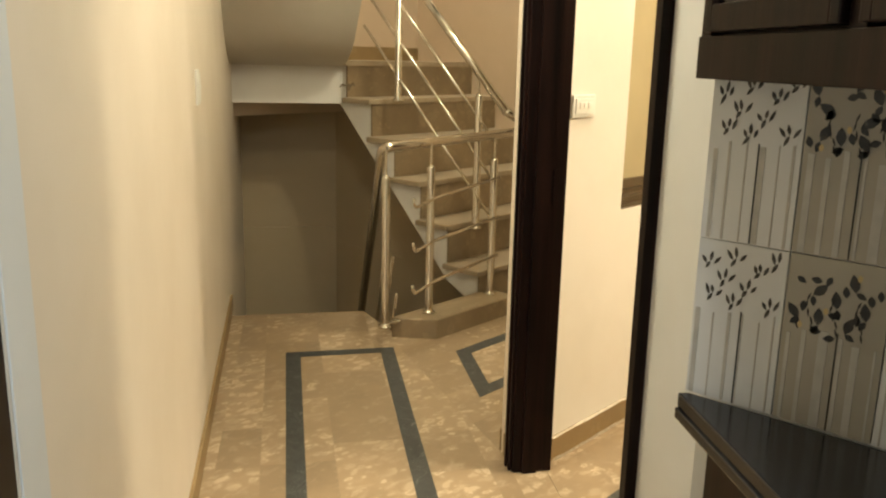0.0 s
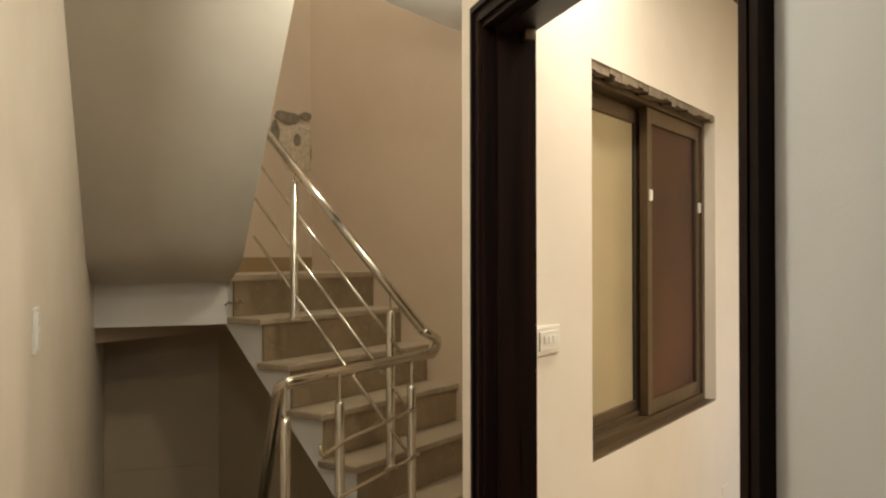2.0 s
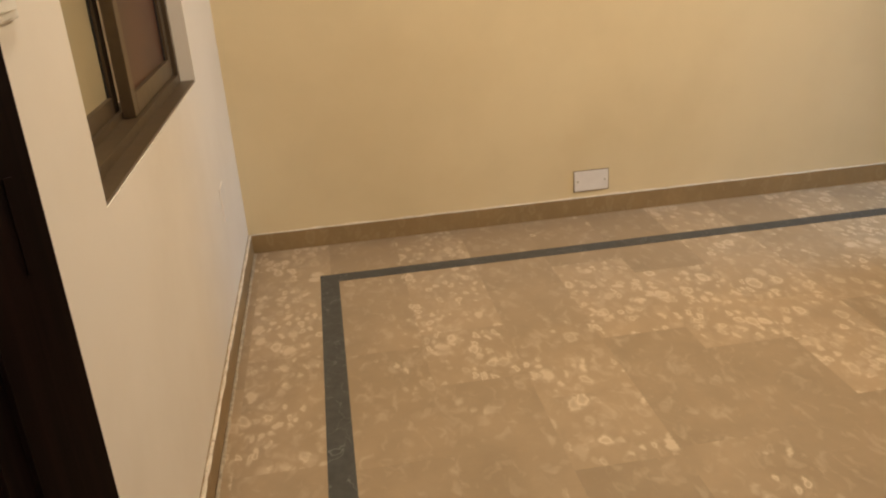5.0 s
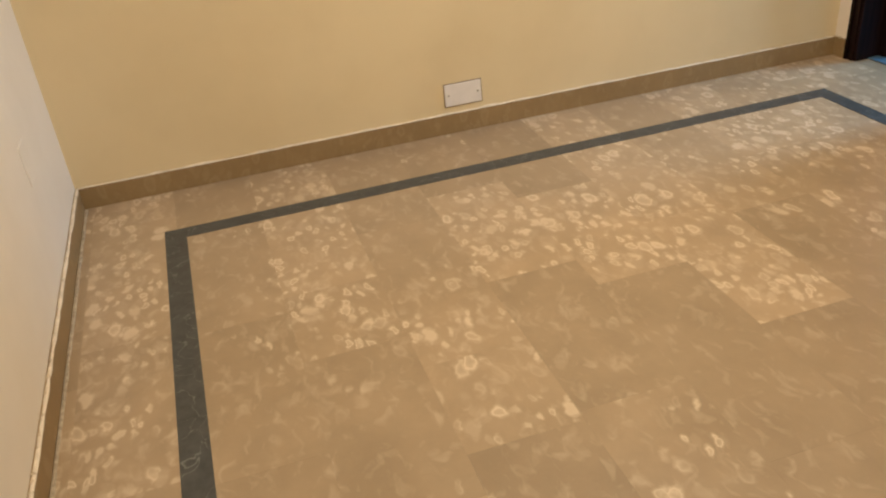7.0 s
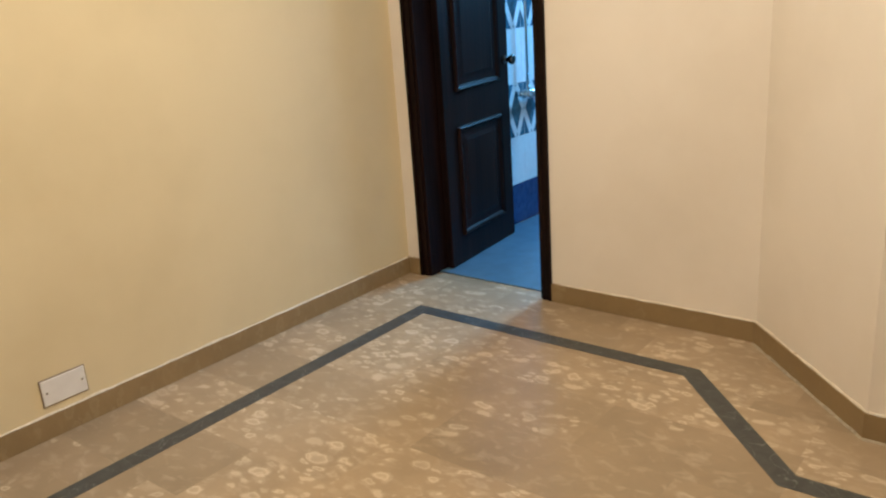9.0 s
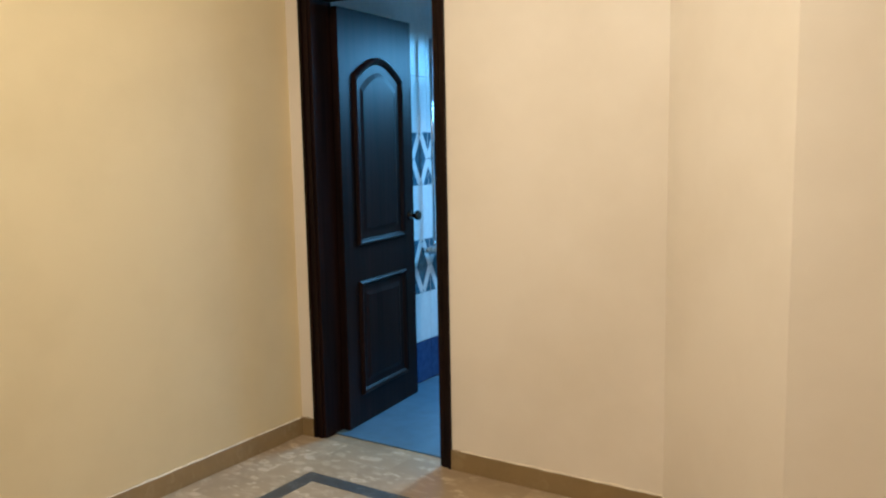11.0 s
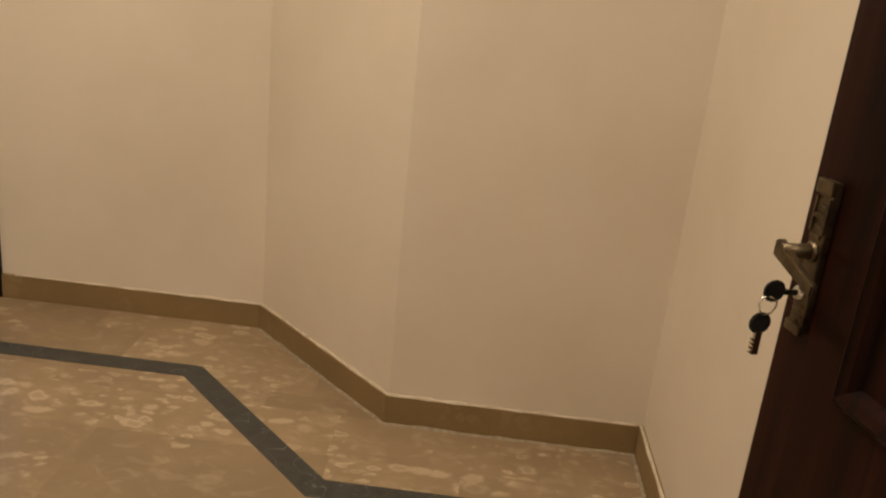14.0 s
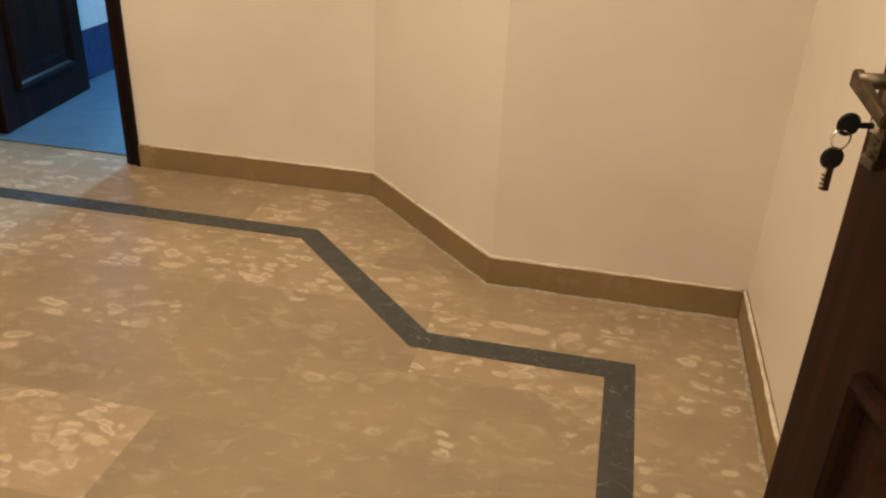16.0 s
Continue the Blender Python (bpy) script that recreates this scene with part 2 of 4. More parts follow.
def wood(name, dark, light, rough=0.4, along="z"):
    """Stained timber with long vertical grain."""
    m, nt, b = mat_nodes(name)
    sc = {"z": (38, 38, 1.3), "x": (1.3, 38, 38), "y": (38, 1.3, 38)}[along]
    co = coords(nt, sc)
    nz = n_new(nt, "ShaderNodeTexNoise", Scale=1.0, Detail=7.0, Roughness=0.65, Distortion=0.4)
    nt.links.new(co, nz.inputs["Vector"])
    sc2 = tuple(s * 0.22 for s in sc)
    nz2 = n_new(nt, "ShaderNodeTexNoise", Scale=1.0, Detail=3.0)
    nt.links.new(coords(nt, sc2), nz2.inputs["Vector"])
    a = ramp(nt, nz.outputs[0], [(0.38, dark), (0.68, light)])
    c = ramp(nt, nz2.outputs[0], [(0.35, (0.55,) * 3), (0.65, (1.15,) * 3)])
    nt.links.new(mixed(nt, 1.0, a.outputs[0], c.outputs[0], "MULTIPLY"), b.inputs["Base Color"])
    b.inputs["Roughness"].default_value = rough
    b.inputs["Specular IOR Level"].default_value = 0.12
    bumped(nt, b, nz.outputs[0], 0.25, 0.001)
    return m


def plain(name, colour, rough=0.5, metal=0.0, var=0.12, scale=30.0, bump=0.0, spec=0.5):
    m, nt, b = mat_nodes(name)
    nz = n_new(nt, "ShaderNodeTexNoise", Scale=scale, Detail=4.0)
    nt.links.new(coords(nt), nz.inputs["Vector"])
    r = ramp(nt, nz.outputs[0], [(0.3, tuple(c * (1 - var) for c in colour)), (0.7, tuple(min(1, c * (1 + var)) for c in colour))])
    nt.links.new(r.outputs[0], b.inputs["Base Color"])
    b.inputs["Roughness"].default_value = rough
    b.inputs["Metallic"].default_value = metal
    b.inputs["Specular IOR Level"].default_value = spec
    if bump:
        bumped(nt, b, nz.outputs[0], bump, 0.001)
    return m


M_CREAM = paint("cream_wall_paint", (0.76, 0.68, 0.58))
M_OFFWHITE = paint("off_white_wall_paint", (0.80, 0.75, 0.67))
M_YELLOW = paint("yellow_wall_paint", (0.70, 0.58, 0.36))
M_PEACH = paint("peach_wall_paint", (0.58, 0.46, 0.335))
# Brown of the walls, with the stairwell's shade worked into the tone.
M_STAIRWELL = paint("shade_toned_brown_paint", (0.49, 0.395, 0.26))
# Greyer than the white beam: shade under the flight is put into the colour.
M_SOFFIT = paint("shade_darkened_soffit_plaster", (0.58, 0.54, 0.47))
M_WHITE = paint("white_ceiling_paint", (0.78, 0.76, 0.72))
# Olive darkened in place of the recess's shade, against the lamp added there.
M_OLIVE = paint("shade_darkened_olive_paint", (0.14, 0.115, 0.035))
M_GREY = paint("grey_white_kitchen_paint", (0.70, 0.72, 0.74))
M_FLOOR = marble("fossil_marble_floor", (0.365, 0.265, 0.163), (0.63, 0.51, 0.365), 0.33, 0.84)
M_SKIRT = marble("fossil_marble_skirting", (0.29, 0.195, 0.09), (0.40, 0.30, 0.17), 0.5, 0.35)
M_TREAD = marble("fossil_marble_tread", (0.40, 0.32, 0.22), (0.5, 0.42, 0.3), 0.38, 0.4)
M_RISER = marble("brown_marble_riser", (0.27, 0.20, 0.12), (0.38, 0.29, 0.18), 0.4, 0.5)
M_INLAY = slate("black_stone_inlay", (0.050, 0.052, 0.050))
M_GROUT = plain("tile_bed", (0.24, 0.18, 0.12), 0.8)
M_WOOD = wood("dark_brown_door_wood", (0.008, 0.0024, 0.0016), (0.044, 0.0115, 0.0062), 0.42)
M_WOODF = wood("dark_brown_frame_wood", (0.006, 0.003, 0.0025), (0.022, 0.009, 0.007), 0.40)
M_STEEL = plain("polished_steel_tube", (0.72, 0.68, 0.60), 0.16, 1.0, 0.05)
M_BRONZE = plain("bronze_anodised_aluminium", (0.12, 0.085, 0.05), 0.42, 0.5, 0.1)
M_BLACK = plain("black_rubber_seal", (0.01, 0.01, 0.01), 0.6)
M_GRANITE = plain("black_granite_worktop", (0.012, 0.012, 0.014), 0.16, 0.0, 0.5, 220.0)
M_BRASS = plain("antique_brass", (0.155, 0.118, 0.075), 0.42, 0.9, 0.35, 60.0, 0.2)
M_KNOB = plain("dark_polished_metal", (0.10, 0.09, 0.08), 0.16, 1.0, 0.05)
M_CHROME = plain("chrome", (0.75, 0.75, 0.75), 0.1, 1.0, 0.03)
M_PLASTIC = plain("white_plastic", (0.78, 0.76, 0.70), 0.35, 0.0, 0.04)
M_PANEL_A = plain("frosted_beige_pane", (0.42, 0.345, 0.205), 0.22, 0.0, 0.10, 2.0)
M_PANEL_B = plain("brown_film_pane", (0.058, 0.022, 0.012), 0.35, 0.0, 0.45, 2.0, 0.0, 0.18)
M_TILE_P = plain("pale_glazed_tile", (0.66, 0.68, 0.70), 0.18, 0.0, 0.05, 8.0)
M_TILE_D = plain("grey_glazed_tile", (0.36, 0.34, 0.29), 0.18, 0.0, 0.08, 8.0)
M_PRINT = plain("black_tile_print", (0.02, 0.02, 0.02), 0.2)
M_BUD = plain("pale_yellow_tile_print", (0.55, 0.42, 0.22), 0.25)
M_SPRIG = plain("dark_grey_tile_print", (0.075, 0.07, 0.065), 0.22, 0.0, 0.5, 90.0)
M_STRIPE = plain("grey_tile_print", (0.44, 0.43, 0.41), 0.2)
M_BATH_W = plain("white_bath_tile", (0.72, 0.74, 0.76), 0.2, 0.0, 0.04)
M_BATH_B = plain("blue_bath_tile", (0.03, 0.06, 0.16), 0.22, 0.0, 0.2)
M_BATH_P = plain("teal_tile_print", (0.06, 0.13, 0.18), 0.25, 0.0, 0.3)
M_SOCKET = plain("white_blanking_plate", (0.74, 0.70, 0.66), 0.4, 0.0, 0.03)
M_PLASTER = plain("bare_grey_plaster", (0.21, 0.17, 0.12), 0.9, 0.0, 0.3, 20.0, 0.5)
M_FILLER = plain("dried_pale_filler", (0.52, 0.43, 0.31), 0.9, 0.0, 0.2, 25.0, 0.4)
M_BEAD = plain("pale_paint_bead", (0.68, 0.60, 0.48), 0.8, 0.0, 0.15, 40.0, 0.3)
M_DUST = plain("grey_cement_dust", (0.40, 0.335, 0.245), 0.9, 0.0, 0.25, 60.0, 0.3)
M_BATH_F = plain("blue_grey_floor_tile", (0.08, 0.15, 0.21), 0.3, 0.0, 0.15, 12.0)
M_DARKPANE = plain("dark_cabinet_glass", (0.004, 0.003, 0.004), 0.12, 0.0, 0.1, 30.0, 0.0, 0.25)
M_LAMP = bpy.data.materials.new("lit_lamp_diffuser")
M_LAMP.use_nodes = True
M_LAMP.node_tree.nodes["Principled BSDF"].inputs["Emission Color"].default_value = (1.0, 0.75, 0.45, 1)
M_LAMP.node_tree.nodes["Principled BSDF"].inputs["Emission Strength"].default_value = 6.0

# ---------- structure: floors ----------
LOW = -2.7
# floor slab with the stairwell left open (its edge runs square to the corridor)
EDGE_L, EDGE_R = (2.70, 4.33), (3.215, 3.94)
setting("floor", prism([(-1.7, -1.7), (1.56, -1.7), (1.60, -0.9), (2.6, -1.35), (2.6, -3.2), (5.1, -3.2), (5.1, 3.45), (3.20, 3.45), (3.06, 3.50), (3.215, 3.94),
                       (2.70, 4.33), (2.55, 4.45), (0.3, 1.6), (-1.7, 1.7)], -0.20, -0.0025), M_FLOOR, "fossil marble floor", "floor")


def clip_poly(pts, a, b, c):
    """Keeps the side of a convex outline where a*x + b*y <= c."""
    out = []
    for p, q in zip(pts, pts[1:] + pts[:1]):
        dp, dq = a * p[0] + b * p[1] - c, a * q[0] + b * q[1] - c
        if dp <= 0:
            out.append(p)
        if dp * dq < 0:
            u = dp / (dp - dq)
            out.append((p[0] + (q[0] - p[0]) * u, p[1] + (q[1] - p[1]) * u))
    return out


def convex_cut(piece, region):
    """The part of a convex piece that lies in a convex, counter-clockwise region."""
    for p, q in zip(region, region[1:] + region[:1]):
        ex, ey = q[0] - p[0], q[1] - p[1]
        piece = clip_poly(piece, ey, -ex, ey * p[0] - ex * p[1])
        if len(piece) < 3:
            return []
    return piece


def wall_prism(name, a, b, thick, z0, z1, mat, label):
    """A wall from a to b, its thickness to the left of that line."""
    d = Vector((b[0] - a[0], b[1] - a[1])).normalized()
    n = Vector((-d.y, d.x)) * thick
    return setting(name, prism([a, b, (b[0] + n.x, b[1] + n.y), (a[0] + n.x, a[1] + n.y)], z0, z1), mat, label, "wall")


# ---------- structure: bedroom ----------
WIN = (2.875, 4.120, 0.860, 2.042)   # window opening x0, x1, sill, head
bm = bmesh.new()
add_prism(bm, [(2.425, LOBBY_Y), (2.4675, WIN_Y), (WIN[0], WIN_Y), (WIN[0], LOBBY_Y)], 0, CEIL)
add_box(bm, WIN[0], WIN_Y, 0, WIN[1], LOBBY_Y, WIN[2])
add_box(bm, WIN[0], WIN_Y, WIN[3], WIN[1], LOBBY_Y, CEIL)
add_box(bm, WIN[1], WIN_Y, 0, 5.05, LOBBY_Y, CEIL)
setting("wall_window", bm, M_OFFWHITE, "off-white plastered wall with a sliding window", "wall")
setting("wall_yellow", box(EAST_X, BATH_Y, 0, EAST_X + 0.15, WIN_Y, CEIL), M_YELLOW, "pale yellow painted bedroom wall", "wall")
BD = (3.985, 4.735, 2.03)           # bath door frame: x0, x1, top
bm = bmesh.new()
add_box(bm, BD[1], BATH_Y - 0.13, 0, EAST_X + 0.15, BATH_Y, CEIL)
add_box(bm, BD[0], BATH_Y - 0.13, BD[2], BD[1], BATH_Y, CEIL)
add_prism(bm, [(3.045, BATH_Y - 0.13), (BD[0], BATH_Y - 0.13), (BD[0], BATH_Y), CH1], 0, CEIL)
setting("wall_bath", bm, M_CREAM, "cream bedroom wall with the bathroom door", "wall")
setting("wall_chamfer", prism([CH1, CH2, (2.553, -0.752), (3.045, -1.26)], 0, CEIL), M_CREAM, "cream slanting corner wall", "wall")
setting("wall_south", prism([(WEST_X - 0.13, -0.752), (2.553, -0.752), CH2, (WEST_X - 0.13, -0.622)], 0, CEIL), M_CREAM, "cream bedroom wall", "wall")
HX, HY = dw(-0.055, 0.13)
setting("wall_west", prism([(WEST_X - 0.13, -0.622), (WEST_X, -0.622), (WEST_X, 1.10), (HX, HY), (1.62, 1.0)], 0, CEIL), M_CREAM,
        "cream wall beside the bedroom door", "wall")

setting("wall_kitchen_pier", prism([(1.62, 1.0), (HX, HY), dw(-0.055, 0.012), dw(-0.30, 0.012), (1.5, 1.0)], 0, CEIL), M_GREY, "grey-white wall between the bedroom door and the kitchen", "wall")
# door wall: pier to the lobby corner and the panel over the door
FR = 0.058                 # face width of the door frame
D_W, D_H = 0.975, 2.015    # clear opening
bm = bmesh.new()
add_prism(bm, [dw(D_W + FR, 0.012), dw(D_W + FR, 0.13), (2.4675, WIN_Y), (2.425, LOBBY_Y), dw(D_W + FR + 0.07, 0.012)], 0, CEIL)
add_prism(bm, [dw(-0.055, 0.012), dw(-0.055, 0.13), dw(D_W + FR, 0.13), dw(D_W + FR, 0.012)], D_H + FR, CEIL)
setting("wall_door", bm, M_CREAM, "cream wall round the bedroom door", "wall")

# ---------- structure: corridor, lobby and stairwell ----------
wall_prism("wall_corridor", lw(-1.58), lw(4.4), 0.15, LOW, CEIL + 2.6, M_CREAM, "cream plastered corridor wall")
wall_prism("wall_stair_east", (5.06, 6.6), (5.06, 2.335), -0.15, LOW, CEIL + 2.6, M_PEACH, "peach painted stair wall")
wall_prism("wall_landing", (3.2, 5.20), (5.10, 5.20), 0.15, 1.0, CEIL + 2.6, M_PEACH, "peach painted wall behind the landing")
FAR_L, FAR_R = (3.66, 5.875), (4.27, 5.41)
wall_prism("wall_stairwell_upper", FAR_R, FAR_L, -0.12, 0.12, 1.10, M_STAIRWELL, "brown painted stairwell wall, toned for shade")
wall_prism("wall_stairwell_lower", (FAR_R[0] - 0.012, FAR_R[1] - 0.016), (FAR_L[0] - 0.012, FAR_L[1] - 0.016), -0.12, LOW, 0.12, M_STAIRWELL, "brown painted lower stairwell wall, toned for shade")
wall_prism("wall_under_stair", (4.27, 4.70), FAR_R, -0.12, 0.0, 1.05, M_STAIRWELL, "brown painted wall under the stairs, toned for shade")
wall_prism("wall_under_flight", (4.27, 3.62), FAR_R, -0.12, LOW, -0.002, M_STAIRWELL, "brown painted stairwell side wall, toned for shade")
bm = bmesh.new()
tri = [(3.664, -0.002), (4.70, -0.002), (4.70, 1.05)]
q0, q1 = [bm.verts.new((4.27, y, z)) for y, z in tri], [bm.verts.new((4.39, y, z)) for y, z in tri]
bm.faces.new(q0)
bm.faces.new(list(reversed(q1)))
for i in range(3):
    bm.faces.new((q0[i], q0[(i + 1) % 3], q1[(i + 1) % 3], q1[i]))
setting("wall_under_steps", bm, M_STAIRWELL, "brown painted wall under the steps, toned for shade", "wall")
wall_prism("wall_under_lobby", (3.06, 3.50), (4.27, 3.50), -0.12, LOW, -0.012, M_STAIRWELL, "brown painted wall under the lobby edge, toned for shade")
setting("floor_lower", prism([(2.0, 3.4), (4.4, 3.4), (4.4, 6.2), (3.2, 6.2)], LOW - 0.1, LOW), M_FLOOR, "marble floor at the foot of the stairs", "floor")

# ceilings
bm = bmesh.new()
add_prism(bm, [(-1.7, -1.7), (1.5, -1.7), (1.5, 1.25), (2.40, 2.335), (2.87, 2.70), (2.87, 3.11), (2.79, 3.19), lw(1.06, 0.02), lw(-1.5, 0.02), (-1.7, 1.75)], CEIL, CEIL + 0.15)
setting("ceiling_corridor", bm, M_WHITE, "white plastered corridor ceiling", "ceiling")
bm = bmesh.new()
add_prism(bm, [(2.87, 3.11), (5.0, 3.11), (5.0, 3.46), (2.96, 3.46), (2.79, 3.19)], CEIL, CEIL + 0.15)
add_prism(bm, [(2.40, 2.335), (5.0, 2.335), (5.0, 2.40), (2.48, 2.40)], CEIL, CEIL + 0.15)
setting("ceiling_lobby", bm, M_WHITE, "white plastered lobby ceiling border", "ceiling")
setting("ceiling_recess", prism([(2.48, 2.40), (5.0, 2.40), (5.0, 3.11), (2.87, 3.11), (2.87, 2.70)], CEIL + 0.05, CEIL + 0.15), M_OLIVE, "olive painted recess in the lobby ceiling, darkened for shade", "ceiling")
bm = bmesh.new()
add_prism(bm, [(2.87, 3.11), (2.87, 3.085), (4.98, 3.085), (4.98, 3.11)], CEIL + 0.012, CEIL + 0.05)
add_prism(bm, [(2.87, 3.085), (2.87, 2.72), (2.895, 2.74), (2.895, 3.085)], CEIL + 0.012, CEIL + 0.05)
setting("trim", bm, M_OLIVE, "olive moulding round the ceiling recess, in the same shade-darkened paint", "trim")
setting("ceiling_bedroom", prism([(1.6, -0.8), (2.5, -0.8), (3.0, -1.3), (5.0, -1.3), (5.0, 2.335), (2.44, 2.335), (1.55, 1.25)], CEIL + 0.15, CEIL + 0.27), M_WHITE, "white bedroom ceiling", "ceiling")
setting("ceiling_stairwell", prism([(1.6, 3.2), (5.2, 3.2), (5.2, 6.3), (1.6, 6.3)], CEIL + 2.6, CEIL + 2.7), M_WHITE, "white ceiling high over the stairs", "ceiling")

# kitchen and the room behind the camera
setting("wall_kitchen", prism([(1.5, 1.0), (1.5, -1.7), (1.62, -1.7), (1.62, 1.0)], 0, CEIL), M_GREY, "grey-white kitchen wall behind the tiles", "wall")
setting("wall_back", box(-1.7, -1.85, 0, 1.62, -1.7, CEIL), M_CREAM, "cream wall of the living space", "wall")
setting("wall_side", box(-1.85, -1.85, 0, -1.7, 1.9, CEIL), M_CREAM, "cream wall of the living space", "wall")
setting("wall_left_back", prism([(-1.7, 1.75), (-1.7, 1.62), (0.47, 1.62), lw(-1.50, 0.15)], 0, CEIL), M_CREAM, "cream wall of the living space", "wall")

# bathroom shell
BX = 4.80
setting("wall_bath_east", box(BX + 0.012, -3.1, 0, BX + 0.15, BATH_Y - 0.13, CEIL), M_BATH_W, "tiled bathroom wall", "wall")
setting("wall_bath_south", box(3.2, -3.25, 0, 4.95, -3.1, CEIL), M_BATH_W, "tiled bathroom wall", "wall")
setting("wall_bath_west", box(3.05, -3.25, 0, 3.2, BATH_Y - 0.13, CEIL), M_BATH_W, "tiled bathroom wall", "wall")
setting("ceiling_bath", box(3.05, -3.25, CEIL, 4.95, BATH_Y - 0.13, CEIL + 0.1), M_WHITE, "white bathroom ceiling", "ceiling")

bwin = tagged(empty("window_2", pose(4.12, -3.1, 1.80)), "small frosted bathroom window", "window", kind="structure")
bm = bmesh.new()
for x0, z0, x1, z1 in ((-0.27, -0.32, 0.27, -0.28), (-0.27, 0.28, 0.27, 0.32), (-0.27, -0.28, -0.23, 0.28), (0.23, -0.28, 0.27, 0.28)):
    add_box(bm, x0, 0.0, z0, x1, 0.035, z1, 0.002)
part("window_frame", bm, M_BRONZE, bwin, "bronze anodised frame")
part("pane", box(-0.229, 0.008, -0.279, 0.229, 0.014, 0.279), M_BATH_W, bwin, "frosted white pane")

# ---------- stairs ----------
RISE, RUN = 0.2265, 0.224
SX0, SX1 = 3.71, 5.06
SKIRT_Y = [3.40, 3.65, 3.895, 4.142, 4.393, 4.652]
NOSE_Y = [3.505, 3.745, 3.966, 4.190, 4.396, 4.623]
stairs = tagged(empty("staircase", pose(SX0, NOSE_Y[0], 0)), "marble staircase with white plastered side, rising to a landing", "staircase", kind="structure")


def local(bm, ob):
    bmesh.ops.transform(bm, matrix=ob.matrix_basis.inverted(), verts=bm.verts)
    return bm


# sloped concrete body, plastered
bm = bmesh.new()
ys = [NOSE_Y[k] + 0.03 for k in range(6)] + [4.72]


def under(y):
    return max(0.0, (y - 3.66) * 1.03)


for k in range(6):
    y0, y1, zt = ys[k], ys[k + 1], RISE * (k + 1) - 0.033
    q = [(y0, under(y0)), (y1, under(y1)), (y1, zt), (y0, zt)]
    lo = [bm.verts.new((SX0 + 0.012, y, z)) for y, z in q]
    hi = [bm.verts.new((SX1 - 0.001, y, z)) for y, z in q]
    bm.faces.new(lo)
    bm.faces.new(list(reversed(hi)))
    for i in range(4):
        j = (i + 1) % 4
        bm.faces.new((lo[i], lo[j], hi[j], hi[i]))
part("body", local(bm, stairs), M_WHITE, stairs, "white plastered stair side")
for k in range(6):
    z = RISE * (k + 1)
    y1 = NOSE_Y[k + 1] + 0.03 if k < 5 else 5.20
    if k < 5:
        part("tread", local(box(SX0 - 0.035, NOSE_Y[k], z - 0.032, SX1, y1, z, 0.006), stairs), M_TREAD, stairs)
    else:
        part("tread", local(prism([(SX0 - 0.02, NOSE_Y[5]), (SX1, NOSE_Y[5]), (SX1, 5.20), (3.24, 5.20), (3.17, 5.11)], z - 0.032, z), stairs), M_TREAD, stairs, "marble landing slab")
    part("riser", local(box(SX0 + 0.006, NOSE_Y[k] + 0.016, z - RISE + (0.001 if k else 0.0), SX1, NOSE_Y[k] + 0.031, z - 0.032), stairs), M_RISER, stairs)
    # stepped skirting on the wall
    ys = SKIRT_Y[k]
    ye = SKIRT_Y[k + 1] if k < 5 else 5.19
    part("skirting", local(box(SX1 - 0.014, ys, z - (0.16 if k else 0.2), SX1, ye, z + (0.065 if k < 4 else 0.09)), stairs), M_SKIRT, stairs)
part("skirting", local(box(3.3, 5.187, RISE * 6, SX1 - 0.015, 5.20, RISE * 6 + 0.095), stairs), M_SKIRT, stairs)
# landing slab and its beam, square to the corridor
BL, BR = (3.165, 5.10), (3.71, 4.70)
part("landing_beam", local(prism([BR, (5.05, 4.70), (5.05, 5.19), (3.24, 5.19), BL], 1.092, RISE * 6 - 0.033), stairs), M_WHITE, stairs, "white landing beam and slab")
# upper flight: the underside slopes up over the down flight
a = radians(58.0)
ux, uy = math.cos(a), math.sin(a)
wx, wy = -math.sin(radians(LEFT_A)), math.cos(radians(LEFT_A))
bm = bmesh.new()
rowsv = []
for k in range(19):
    L = 1.86 * k / 18
    rise = 0.92 * (L - 0.36) if L > 0.52 else 0.146 * (L / 0.52) ** 2
    z = 1.322 + rise
    px, py, w = BR[0] - ux * L, BR[1] - uy * L, 0.74 + 0.085 * L
    rowsv.append([bm.verts.new(p) for p in ((px, py, z), (px + wx * w, py + wy * w, z), (px + wx * w, py + wy * w, z + 0.24), (px, py, z + 0.24))])
for q0, q1 in zip(rowsv, rowsv[1:]):
    for i in range(4):
        j = (i + 1) % 4
        bm.faces.new((q0[i], q0[j], q1[j], q1[i]))
bm.faces.new(rowsv[0])
bm.faces.new(list(reversed(rowsv[-1])))
part("upper_flight", local(bm, stairs), M_SOFFIT, stairs, "plastered underside of the upper flight, shade in its beige colour", True)
# steps going down
ca, sa = math.cos(radians(LEFT_A)), math.sin(radians(LEFT_A))
for k in range(6):
    z = -RISE * (k + 1)
    p0 = (EDGE_L[0] - 0.05 * sa + ca * RUN * k, EDGE_L[1] + 0.05 * ca + sa * RUN * k)
    p1 = (EDGE_R[0] + ca * RUN * k, EDGE_R[1] + sa * RUN * k)
    p2, p3 = (p1[0] + ca * (RUN + 0.02), p1[1] + sa * (RUN + 0.02)), (p0[0] + ca * (RUN + 0.02), p0[1] + sa * (RUN + 0.02))
    part("tread", local(prism([p0, p1, p2, p3], z - 0.15, z), stairs), M_TREAD, stairs)
setting("kerb", prism([(3.16, 3.335), (SX0 + 0.10, 3.335), (SX0 + 0.10, 3.53), (3.03, 3.53), (3.05, 3.475)], -0.005, 0.10, 0.006), M_RISER, "brown marble kerb under the steel railing", "kerb")

